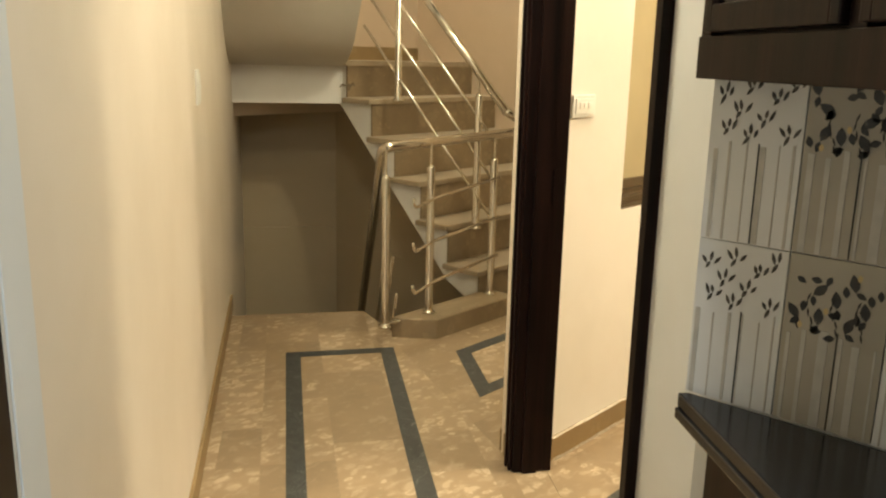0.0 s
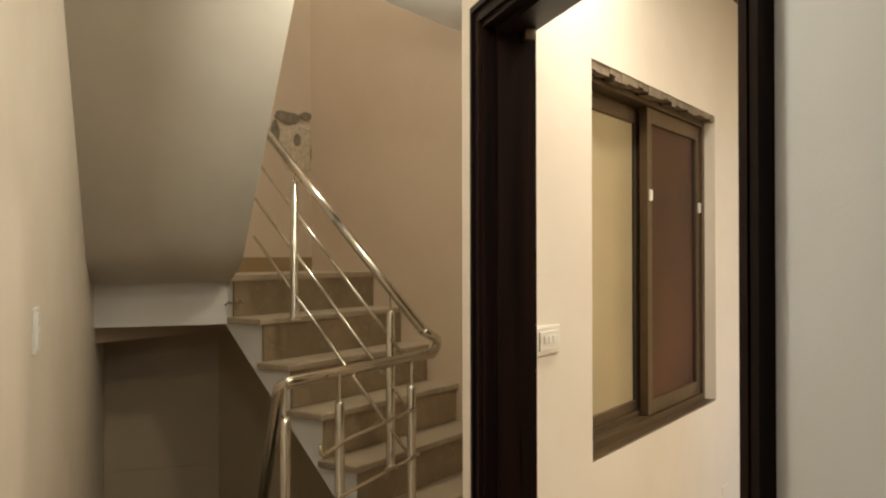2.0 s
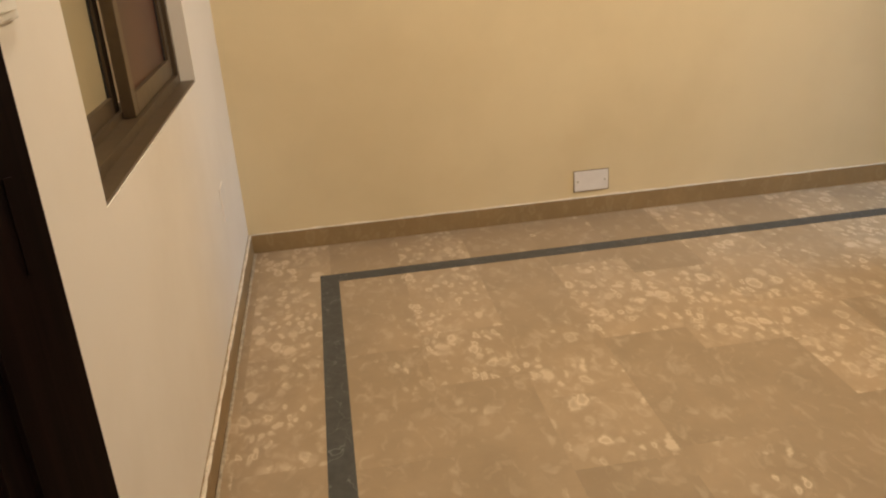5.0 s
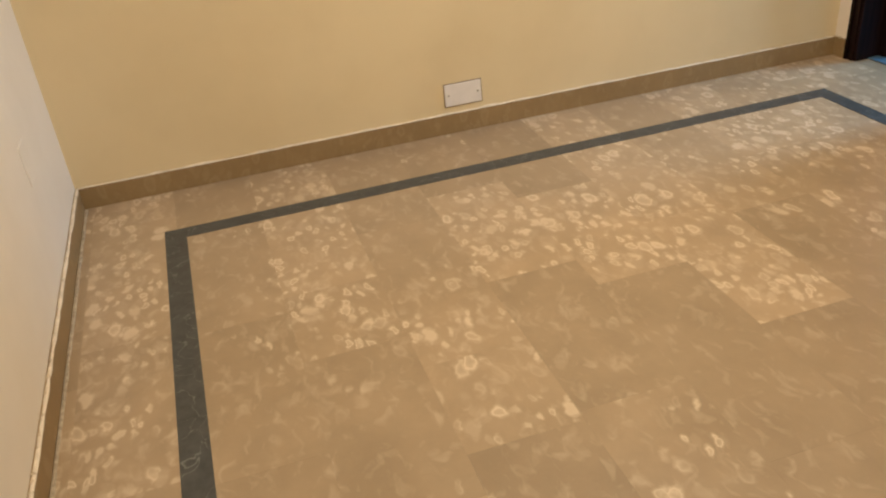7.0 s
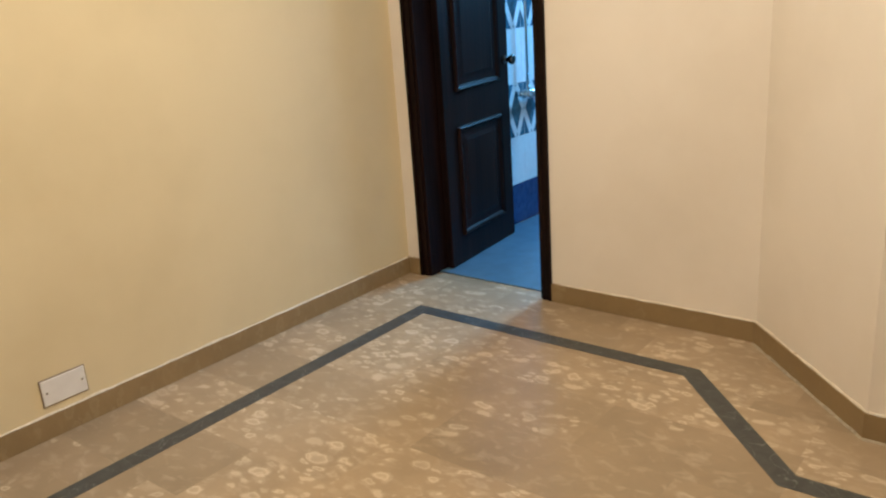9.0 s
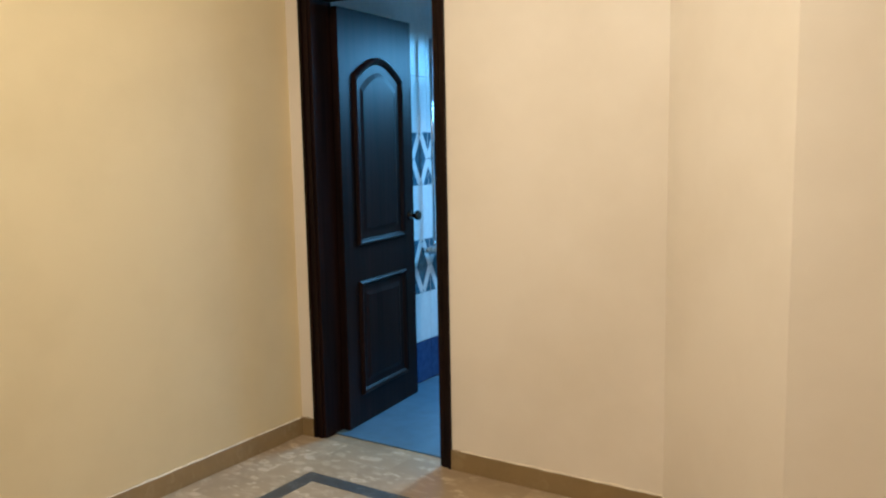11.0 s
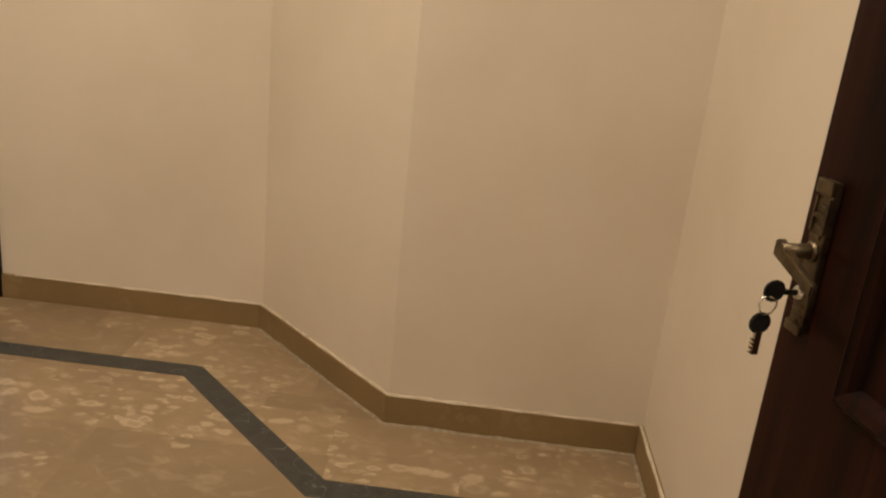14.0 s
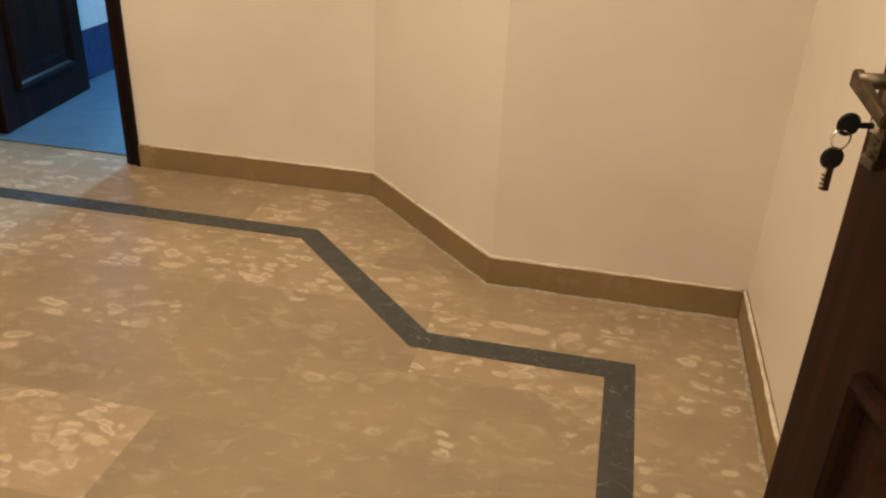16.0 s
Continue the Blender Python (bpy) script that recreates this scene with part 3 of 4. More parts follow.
# ---------- wall skirting ----------
SKH = 0.084


def skirting(a, b, label="brown marble skirting"):
    d = Vector((b[0] - a[0], b[1] - a[1]))
    d.normalize()
    n = Vector((d.y, -d.x)) * 0.012
    setting("baseboard", prism([a, (a[0] + n.x, a[1] + n.y), (b[0] + n.x, b[1] + n.y), b], 0.0, SKH, 0.0015), M_SKIRT, label, "skirting")


skirting((2.4675, WIN_Y), (EAST_X - 0.013, WIN_Y))
skirting((EAST_X, WIN_Y - 0.002), (EAST_X, BATH_Y + 0.002))
skirting((EAST_X - 0.013, BATH_Y), (BD[1] + 0.002, BATH_Y))
skirting((BD[0] - 0.002, BATH_Y), (CH1[0] + 0.004, BATH_Y))
skirting((CH1[0] + 0.004, CH1[1]), (CH2[0] - 0.0045, CH2[1] + 0.0047))
skirting((CH2[0] + 0.004, CH2[1]), (WEST_X + 0.013, CH2[1]))
skirting((WEST_X, -0.62), (WEST_X, 1.10))
skirting(lw(-1.40), lw(2.05))
skirting(dw(D_W + FR + 0.075, 0.012), dw(D_W + FR + 0.002, 0.012))
skirting((4.83, LOBBY_Y), (2.43, LOBBY_Y))


# ---------- bedroom door ----------
def frame_profile_bm(x0, x1, top, y0, y1, fw, steps):
    """A three-sided door frame with stepped mouldings on its front (y0 side)."""
    bm = bmesh.new()
    for i in range(steps):
        a = fw * i / steps
        b = fw * (i + 1) / steps
        off = 0.006 * (i % 2) + 0.003 * i
        add_box(bm, x0 - fw + a, y0 + off, 0.0, x0 - fw + b, y1, top + fw - a)
        add_box(bm, x1 + fw - b, y0 + off, 0.0, x1 + fw - a, y1, top + fw - a)
        add_box(bm, x0 - fw + b, y0 + off, top + fw - b, x1 + fw - b, y1, top + fw - a)
    return bm


door = tagged(empty("door_1", DOOR.copy()), "open dark brown panelled wooden bedroom door with brass handle", "door", kind="structure")
deep_frame = frame_profile_bm(0.0, D_W, D_H, 0.0, 0.152, FR, 4)
bmesh.ops.transform(deep_frame, matrix=pose(D_W, 0.012, 0, 0, 0, 180), verts=deep_frame.verts)
part("door_frame", deep_frame, M_WOODF, door, "dark brown moulded door frame")
bm = bmesh.new()
add_box(bm, 0.0, -0.085, 0.0, 0.014, -0.035, D_H)
add_box(bm, D_W - 0.014, -0.085, 0.0, D_W, -0.035, D_H)
add_box(bm, 0.014, -0.085, D_H - 0.014, D_W - 0.014, -0.035, D_H)
part("door_stop", bm, M_WOODF, door)
part("strike_plate", box(D_W - 0.0015, -0.112, 0.93, D_W + 0.002, -0.100, 1.05, 0.0005), M_WOODF, door, "dark brass strike plate")
part("latch_knob", box(D_W - 0.03, -0.125, D_H - 0.03, D_W - 0.005, -0.10, D_H - 0.001, 0.002), M_BRASS, door)


def panel_leaf(name, width, height, thick, mat, parent, m, panels):
    """A moulded leaf: hinge at x 0, its face grooved, with raised panels on both sides."""
    bm = box(0, -thick / 2, 0.008, width, thick / 2, height, 0.003)
    leaf = part(name, bm, mat, parent, "dark brown panelled wooden door leaf")
    leaf.matrix_basis = m
    for x0, z0, x1, z1, arch in panels:
        for side in (-1, 1):
            y = side * thick / 2
            bm = bmesh.new()
            w = 0.028
            n = 10
            top = [(x0 + (x1 - x0) * i / n, z1 + arch * math.sin(math.pi * i / n)) for i in range(n + 1)] if arch else [(x0, z1), (x1, z1)]
            outline = [(x0, z0), (x1, z0)] + list(reversed(top))
            cx, cz = (x0 + x1) / 2, (z0 + z1) / 2
            rings = []
            for inset, h in ((0.0, 0.0), (0.003, 0.012), (0.010, 0.017), (0.020, 0.012), (w, 0.001), (w + 0.03, 0.001), (w + 0.05, 0.007)):
                ring = []
                for px, pz in outline:
                    sx = 1 - inset / (abs(x1 - x0) / 2)
                    sz = 1 - inset / (abs(z1 - z0) / 2)
                    ring.append(bm.verts.new((cx + (px - cx) * sx, y + side * h, cz + (pz - cz) * sz)))
                rings.append(ring)
            for q0, q1 in zip(rings, rings[1:]):
                for i in range(len(q0)):
                    j = (i + 1) % len(q0)
                    bm.faces.new((q0[i], q0[j], q1[j], q1[i]))
            bm.faces.new(rings[-1])
            part("panel", bm, mat, leaf)
    return leaf


LEAF_W = 0.92
LEAF_ANGLE = -78.0
LEAF_M = DOOR.inverted() @ pose(1.85, 1.37, 0, 0, 0, LEAF_ANGLE)
leaf = panel_leaf("door_leaf", LEAF_W, 2.0, 0.038, M_WOOD, door, LEAF_M,
                  [(0.13, 0.80, LEAF_W - 0.13, 1.72, 0.10), (0.13, 0.13, LEAF_W - 0.13, 0.635, 0.0)])
# brass handle set on the camera side of the leaf
hx, hy = LEAF_W - 0.040, 0.019
part("handle_plate", box(hx - 0.0125, hy, 0.838, hx + 0.0125, hy + 0.009, 1.008, 0.002), M_BRASS, leaf, "antique brass handle plate")
bm = box(hx - 0.0140, hy + 0.007, 0.993, hx + 0.0140, hy + 0.014, 1.009, 0.002)
add_box(bm, hx - 0.0140, hy + 0.007, 0.837, hx + 0.0140, hy + 0.013, 0.849, 0.002)
for k in range(5):
    add_box(bm, hx - 0.008, hy + 0.008, 0.978 - 0.011 * k, hx + 0.002 + 0.008 * (k % 2), hy + 0.0115, 0.983 - 0.011 * k)
    add_box(bm, hx - 0.009 + 0.006 * (k % 2), hy + 0.008, 0.868 - 0.006 * k, hx + 0.010, hy + 0.011, 0.870 - 0.006 * k)
add_box(bm, hx - 0.0125, hy + 0.008, 0.952, hx - 0.010, hy + 0.012, 0.99)
add_box(bm, hx + 0.010, hy + 0.008, 0.952, hx + 0.0125, hy + 0.012, 0.99)
part("plate_ornament", bm, M_BRASS, leaf)
bm = tube([(hx, hy + 0.006, 0.93), (hx, hy + 0.012, 0.93), (hx, hy + 0.045, 0.93)], 0.0085)
part("handle_neck", bm, M_BRASS, leaf, smooth=True)
bm = bmesh.new()
add_lathe(bm, [(0.0115, 0.0), (0.0115, 0.004), (0.0095, 0.006)], (0, 0, 0), 16)
bmesh.ops.transform(bm, matrix=pose(hx, hy + 0.008, 0.93, -90, 0, 0), verts=bm.verts)
part("handle_rose", bm, M_BRASS, leaf)
# lever: a tapering flat bar that turns back from the neck towards the hinge side
bm = bmesh.new()
lo = [(hx + 0.013, hy + 0.034, 0.921), (hx + 0.013, hy + 0.047, 0.921), (hx - 0.062, hy + 0.043, 0.898), (hx - 0.062, hy + 0.035, 0.898)]
hi_ = [(x, y, z + (0.019 if x > hx else 0.015)) for x, y, z in lo]
v0, v1 = [bm.verts.new(p) for p in lo], [bm.verts.new(p) for p in hi_]
bm.faces.new(list(reversed(v0)))
bm.faces.new(v1)
for i in range(4):
    j = (i + 1) % 4
    bm.faces.new((v0[i], v0[j], v1[j], v1[i]))
bmesh.ops.bevel(bm, geom=list(bm.edges), offset=0.002, segments=2, affect="EDGES")
part("lever", bm, M_BRASS, leaf, "antique brass lever")
bm = tube([(hx, hy + 0.004, 0.883), (hx, hy + 0.016, 0.883)], 0.008)
part("lock_cylinder", bm, M_CHROME, leaf, smooth=True)
bm = bmesh.new()
add_box(bm, hx - 0.0012, hy + 0.014, 0.88, hx + 0.0012, hy + 0.030, 0.886)
add_lathe(bm, [(0.003, 0.0), (0.011, 0.002), (0.013, 0.008), (0.011, 0.014), (0.003, 0.016)], (0, 0, 0), 14)
vs = [v for v in bm.verts if abs(v.co.z) < 0.02]
bmesh.ops.transform(bm, matrix=pose(hx, hy + 0.041, 0.883) @ pose(0, 0, 0, 0, 90, 0) @ Matrix.Diagonal((1, 1, 0.22, 1)), verts=vs)
part("key", bm, M_BLACK, leaf, "black-headed key in the lock")
ringpts = [(hx + 0.002 * math.sin(2 * k), hy + 0.046 + 0.010 * math.sin(k), 0.866 + 0.011 * math.cos(k)) for k in (2 * math.pi * i / 16 for i in range(17))]
part("key_ring", tube(ringpts, 0.0011, 6), M_STEEL, leaf, "thin steel key ring", smooth=True)
bm = bmesh.new()
add_lathe(bm, [(0.003, 0.0), (0.011, 0.002), (0.013, 0.009), (0.011, 0.016), (0.003, 0.018)], (0, 0, 0), 14)
bmesh.ops.transform(bm, matrix=pose(hx, hy + 0.049, 0.845) @ pose(0, 0, 0, 0, 90, 0) @ Matrix.Diagonal((1, 1, 0.22, 1)), verts=bm.verts)
part("key_head", bm, M_BLACK, leaf, "black key head on the ring")
bm = box(hx - 0.001, hy + 0.045, 0.808, hx + 0.003, hy + 0.053, 0.836, 0.0005)
for k in range(4):
    add_box(bm, hx - 0.001, hy + 0.053, 0.810 + 0.005 * k, hx + 0.003, hy + 0.0555, 0.8125 + 0.005 * k)
part("key_blade", bm, M_STEEL, leaf, "steel key blade")
for z in (0.25, 1.0, 1.75):
    part("hinge", tube([(-0.002, -0.024, z - 0.045), (-0.002, -0.024, z + 0.045)], 0.006, 10), M_BRASS, leaf)

# ---------- bathroom door ----------
bdoor = tagged(empty("door_2", pose(BD[0], BATH_Y, 0)), "half-open dark brown bathroom door with a brass knob", "door", kind="structure")
bw = BD[1] - BD[0]
bm = frame_profile_bm(0.06, bw - 0.06, 1.97, -0.14, 0.012, 0.06, 4)
bmesh.ops.transform(bm, matrix=Matrix.Translation((bw, -0.128, 0)) @ pose(0, 0, 0, 0, 0, 180), verts=bm.verts)
part("door_frame", bm, M_WOODF, bdoor, "dark brown moulded door frame")
bleaf = panel_leaf("door_leaf", 0.66, 1.95, 0.036, M_WOODF, bdoor, pose(bw - 0.085, -0.125, 0, 0, 0, -84),
                   [(0.11, 0.87, 0.55, 1.66, 0.09), (0.11, 0.15, 0.55, 0.70, 0.0)])
for s in (-1, 1):
    bm = bmesh.new()
    add_lathe(bm, [(0.024, 0.0), (0.024, 0.006), (0.010, 0.012), (0.010, 0.030), (0.022, 0.036), (0.027, 0.048), (0.022, 0.060), (0.006, 0.064)], (0, 0, 0))
    bmesh.ops.transform(bm, matrix=pose(0.615, s * 0.018, 0.97, -90 * s, 0, 0), verts=bm.verts)
    part("knob", bm, M_KNOB, bleaf, "dark polished door knob", smooth=True)

# ---------- sliding window ----------
wx0, wx1, wz0, wz1 = WIN
win = tagged(empty("window_1", pose(wx0, WIN_Y, wz0)), "bronze aluminium sliding window with frosted and brown panes", "window", kind="structure")
ww, wh = wx1 - wx0, wz1 - wz0
fy = 0.045
bm = bmesh.new()
add_box(bm, 0.0, fy, 0.0, ww, fy + 0.10, 0.030)
add_box(bm, 0.0, fy, wh - 0.045, ww, fy + 0.10, wh)
add_box(bm, 0.0, fy, 0.030, 0.03, fy + 0.10, wh - 0.045)
add_box(bm, ww - 0.03, fy, 0.030, ww, fy + 0.10, wh - 0.045)
add_box(bm, 0.03, fy + 0.045, 0.030, ww - 0.03, fy + 0.055, 0.047)
part("window_frame", bm, M_BRONZE, win, "bronze anodised frame")


def sash(x0, x1, y, mat, label):
    bm = bmesh.new()
    b = 0.045
    z0, z1 = 0.032, wh - 0.047
    add_box(bm, x0, y, z0, x0 + b, y + 0.03, z1, 0.002)
    add_box(bm, x1 - b, y, z0, x1, y + 0.03, z1, 0.002)
    add_box(bm, x0 + b, y, z0, x1 - b, y + 0.03, z0 + 0.052, 0.002)
    add_box(bm, x0 + b, y, z1 - 0.055, x1 - b, y + 0.03, z1, 0.002)
    s = part("sash", bm, M_BRONZE, win)
    part("pane", box(x0 + b, y + 0.011, z0 + 0.052, x1 - b, y + 0.019, z1 - 0.055), mat, s, label)
    bm = bmesh.new()
    for xa, xb in ((x0 + b - 0.001, x0 + b + 0.008), (x1 - b - 0.008, x1 - b + 0.001)):
        add_box(bm, xa, y + 0.007, z0 + 0.052, xb, y + 0.0235, z1 - 0.055)
    part("seal", bm, M_BLACK, s, "black rubber glazing seal")
    return s


s1 = sash(0.03, ww * 0.53, fy + 0.058, M_PANEL_A, "frosted beige glass pane")
s2 = sash(ww * 0.49, ww - 0.03, fy + 0.012, M_PANEL_B, "brown film-covered pane")
part("latch", box(ww * 0.49 + 0.012, fy + 0.004, 0.80, ww * 0.49 + 0.034, fy + 0.012, 0.84, 0.002), M_PLASTIC, s2, "small white plastic latch")
part("latch", box(ww - 0.052, fy + 0.004, 0.78, ww - 0.034, fy + 0.012, 0.82, 0.002), M_PLASTIC, s2, "small white plastic latch")
bm = box(0.002, 0.003, -0.001, ww - 0.002, fy, 0.006, 0.001)
part("window_sill", bm, M_BRONZE, win, "dark sill strip")
bm = bmesh.new()
random.seed(5)
n = 26
for i in range(n):
    xa = ww * i / n
    h = 0.018 + 0.016 * random.random()
    add_box(bm, xa, 0.002 + 0.004 * random.random(), wh - h, xa + ww / n + 0.002, fy - 0.002, wh + 0.001)
part("mortar_bead", bm, M_PLASTER, win, "rough grey mortar over the window head")


# ---------- switches, sockets and wall fittings ----------
def switch_plate(m, label, w=0.145, h=0.092, rockers=3):
    t = tagged(empty("light_switch", m), label, "light switch")
    part("plate", box(-w / 2, -0.009, -h / 2, w / 2, 0.0, h / 2, 0.003), M_PLASTIC, t)
    part("rim", box(-w / 2 + 0.012, -0.013, -h / 2 + 0.012, w / 2 - 0.012, -0.0085, h / 2 - 0.012, 0.0015), M_PLASTIC, t)
    for i in range(rockers):
        x = -w / 2 + 0.03 + (w - 0.06) * (i + 0.5) / rockers
        part("rocker", box(x - 0.011, -0.0155, -0.006, x + 0.011, -0.0125, 0.012, 0.001), M_PLASTIC, t)
    return t


switch_plate(pose(2.579, WIN_Y, 1.243), "white plastic switch plate on the window wall", 0.132, 0.074)
lx, ly = lw(0.635)
switch_plate(pose(lx, ly, 1.265, 0, 0, LEFT_A), "white plastic switch plate on the corridor wall", 0.085, 0.125, 2)
t = tagged(empty("blanking_plate", pose(4.25, WIN_Y, 0.42)), "flush cream blank plate low on the window wall", "wall plate")
part("plate", box(-0.05, -0.004, -0.06, 0.05, 0.0, 0.06, 0.002), M_OFFWHITE, t)
t = tagged(empty("socket_cover", pose(EAST_X, 0.665, 0.158, 0, 0, 90)), "white blank socket cover above the skirting", "socket cover")
part("plate", box(-0.077, 0.0, -0.045, 0.077, 0.006, 0.045, 0.002), M_SOCKET, t)
part("surround", box(-0.081, -0.0005, -0.049, 0.081, 0.003, 0.049, 0.001), M_GROUT, t, "dark gap round the plate")
for x in (-0.062, 0.062):
    bm = bmesh.new()
    add_lathe(bm, [(0.004, 0.0), (0.004, 0.0015), (0.002, 0.002)], (0, 0, 0), 10)
    bmesh.ops.transform(bm, matrix=pose(x, 0.0058, 0, -90, 0, 0), verts=bm.verts)
    part("screw", bm, M_STEEL, t)
lx, ly = lw(0.44)
t = tagged(empty("lamp_holder", pose(lx, ly, 2.37, 0, 0, LEFT_A)), "unlit white wall lamp holder high on the corridor wall", "wall light")
part("bracket", box(-0.03, -0.012, -0.055, 0.03, 0.0, 0.055, 0.003), M_PLASTIC, t)
bm = tube([(0, -0.010, 0.0), (0, -0.05, 0.01), (0.0, -0.085, 0.02)], 0.019)
part("holder", bm, M_PLASTIC, t, smooth=True)

# ---------- steel railing ----------
RY = 3.462
rail = tagged(empty("stair_railing", pose(SX0, RY, 0.1)), "polished stainless steel railing along the stairs", "railing")
DX, DY = ca, sa
corner = (2.972, RY + 0.065, 0.962)
pts_low = rounded_path([(corner[0] + DX * 1.3, corner[1] + DY * 1.3 + 0.02, -0.45), (corner[0] + 0.012, corner[1] + 0.03, corner[2] - 0.02), (corner[0] + 0.02, corner[1], corner[2]), (3.905, RY, 0.995)], 0.03)
part("handrail", local(tube(pts_low, 0.025, 14), rail), M_STEEL, rail, smooth=True)
part("handrail", local(tube([(3.745, 3.40, 1.115), (3.745, 4.50, 2.20)], 0.022, 14), rail), M_STEEL, rail, "sloping steel handrail", smooth=True)
part("rail_bend", local(tube(rounded_path([(3.89, RY, 0.994), (3.925, RY, 1.0), (3.91, 3.43, 1.06), (3.745, 3.40, 1.115)], 0.04), 0.022, 14), rail), M_STEEL, rail, smooth=True)


def post(x, y, z0, z1, r=0.021):
    bm = bmesh.new()
    add_lathe(bm, [(0.036, 0.0), (0.036, 0.006), (r + 0.002, 0.012), (r, 0.02), (r, z1 - z0 - 0.02), (r * 0.8, z1 - z0 - 0.008), (r * 0.25, z1 - z0)], (x, y, z0))
    p = part("post", local(bm, rail), M_STEEL, rail, smooth=True)
    return p


POSTS = [(2.965, RY + 0.045), (3.228, RY - 0.005), (3.735, RY)]
for x, y in POSTS:
    post(x, y, 0.10 if x > 3.0 else 0.07, 0.868 if x > 3.0 else 0.835)
    part("rail_pin", local(tube([(x, y, 0.825), (x, y, 0.975)], 0.006, 8), rail), M_STEEL, rail)
post(3.745, 4.22, RISE * 5, 1.855)
part("rail_pin", local(tube([(3.745, 4.22, 1.85), (3.745, 4.22, 1.93)], 0.006, 8), rail), M_STEEL, rail)
part("post_bracket", local(tube([(2.965, RY + 0.045, 0.085), (3.06, RY + 0.03, 0.085)], 0.012, 10), rail), M_STEEL, rail, "short steel bracket to the kerb")
post(3.755, 3.600, RISE * 2, 1.207)
part("rail_pin", local(tube([(3.755, 3.600, 1.20), (3.745, 3.600, 1.30)], 0.006, 8), rail), M_STEEL, rail)
for dz in (0.215, 0.43, 0.645):
    part("sloping_bar", local(tube([(3.745, 3.46, 1.155 - dz), (3.745, 4.52, 2.215 - dz)], 0.0085, 8), rail), M_STEEL, rail, smooth=True)
for z in (0.70, 0.48, 0.265):
    p = rounded_path([(3.06, RY - 0.05, z + 0.02), (3.075, RY - 0.045, z - 0.03), (3.245, RY - 0.02, z + 0.0), (3.765, RY - 0.02, z + 0.06)], 0.03)
    part("cross_bar", local(tube(p, 0.0085, 8), rail), M_STEEL, rail, smooth=True)
for k in range(3):
    off = 0.03 * k
    part("down_bar", local(tube([(2.99 + off, RY + 0.05, 0.62 - 0.2 * k), (2.99 + DX * 1.1 + off, RY + DY * 1.1, -0.55 - 0.2 * k)], 0.0085, 8), rail), M_STEEL, rail, smooth=True)

# patch of broken plaster and a cable hole by the stairs
def blob(cx, cz, hx_, hz_, y, seed, n=26):
    """A ragged flat lump of filler with chamfered edges, on a wall that faces -y."""
    rng = random.Random(seed)
    bm = bmesh.new()
    radii = [0.72 + 0.42 * rng.random() for _ in range(n)]
    rim = []
    for i in range(n):
        k = 2 * math.pi * i / n
        r = 0.5 * radii[i] + 0.25 * (radii[i - 1] + radii[(i + 1) % n])
        rim.append((cx + hx_ * r * math.cos(k), cz + hz_ * r * math.sin(k)))
    back = [bm.verts.new((x, 0.004, z)) for x, z in rim]
    face = [bm.verts.new((cx + (x - cx) * 0.94, y, cz + (z - cz) * 0.94)) for x, z in rim]
    bm.faces.new(face)
    for i in range(n):
        j = (i + 1) % n
        bm.faces.new((back[i], back[j], face[j], face[i]))
    return bm


t = tagged(empty("plaster_patch", pose(4.80, 5.198, 2.28)), "ragged patch of pale and grey filler plaster on the stair wall", "wall patch")
part("filler", blob(0.0, -0.07, 0.23, 0.19, -0.002, 3), M_FILLER, t, "pale smoothed filler")
part("plaster_and_edge_shade", blob(-0.12, 0.12, 0.14, 0.045, -0.005, 5), M_PLASTER, t, "bare grey plaster and painted edge shadow")
part("plaster_and_edge_shade", blob(-0.235, 0.0, 0.045, 0.10, -0.005, 8), M_PLASTER, t, "bare grey plaster and painted edge shadow")
part("plaster_and_edge_shade", blob(0.19, 0.09, 0.055, 0.14, -0.005, 12), M_PLASTER, t, "bare grey plaster and painted edge shadow")
# More lumps, their dark colour standing for shadow along the patch's edges.
for cx, cz, hw, hh, sd in ((0.06, 0.155, 0.07, 0.03, 21), (0.13, -0.10, 0.03, 0.09, 22), (-0.03, -0.02, 0.035, 0.05, 23), (0.24, -0.03, 0.03, 0.06, 24)):
    part("plaster_and_edge_shade", blob(cx, cz, hw, hh, -0.005, sd), M_PLASTER, t, "bare grey plaster and painted edge shadow")
t = tagged(empty("cable_stub", pose(SX0 + 0.010, 4.62, 1.20)), "short wire ends poking from the stair side", "cable")
for k in range(4):
    r0 = random.random()
    part("wire", tube([(0.002, 0.03 * k - 0.04, 0.01 * r0), (-0.02, 0.03 * k - 0.045, 0.0 + 0.03 * r0), (-0.03 - 0.01 * r0, 0.03 * k - 0.03, 0.02 - 0.05 * r0)], 0.005, 6), M_PLASTER, t)

# ---------- kitchen ----------
kd = Vector((math.cos(radians(228.5)), math.sin(radians(228.5))))
cab = tagged(empty("wall_cabinet", pose(1.497, 1.262, 1.375)), "dark brown wall cabinet with glazed doors", "cabinet")
K0 = Vector((1.497, 1.262))
LEN = 1.5


def kp(s, n=0.0):
    """A plan point along the cabinet front, n towards the wall behind."""
    return (K0.x + kd.x * s - kd.y * n, K0.y + kd.y * s + kd.x * n)


def kbox(s0, s1, n0, n1, z0, z1, bevel=0.002):
    return local(prism([kp(s0, n0), kp(s0, n1), kp(s1, n1), kp(s1, n0)], z0, z1, bevel), cab)


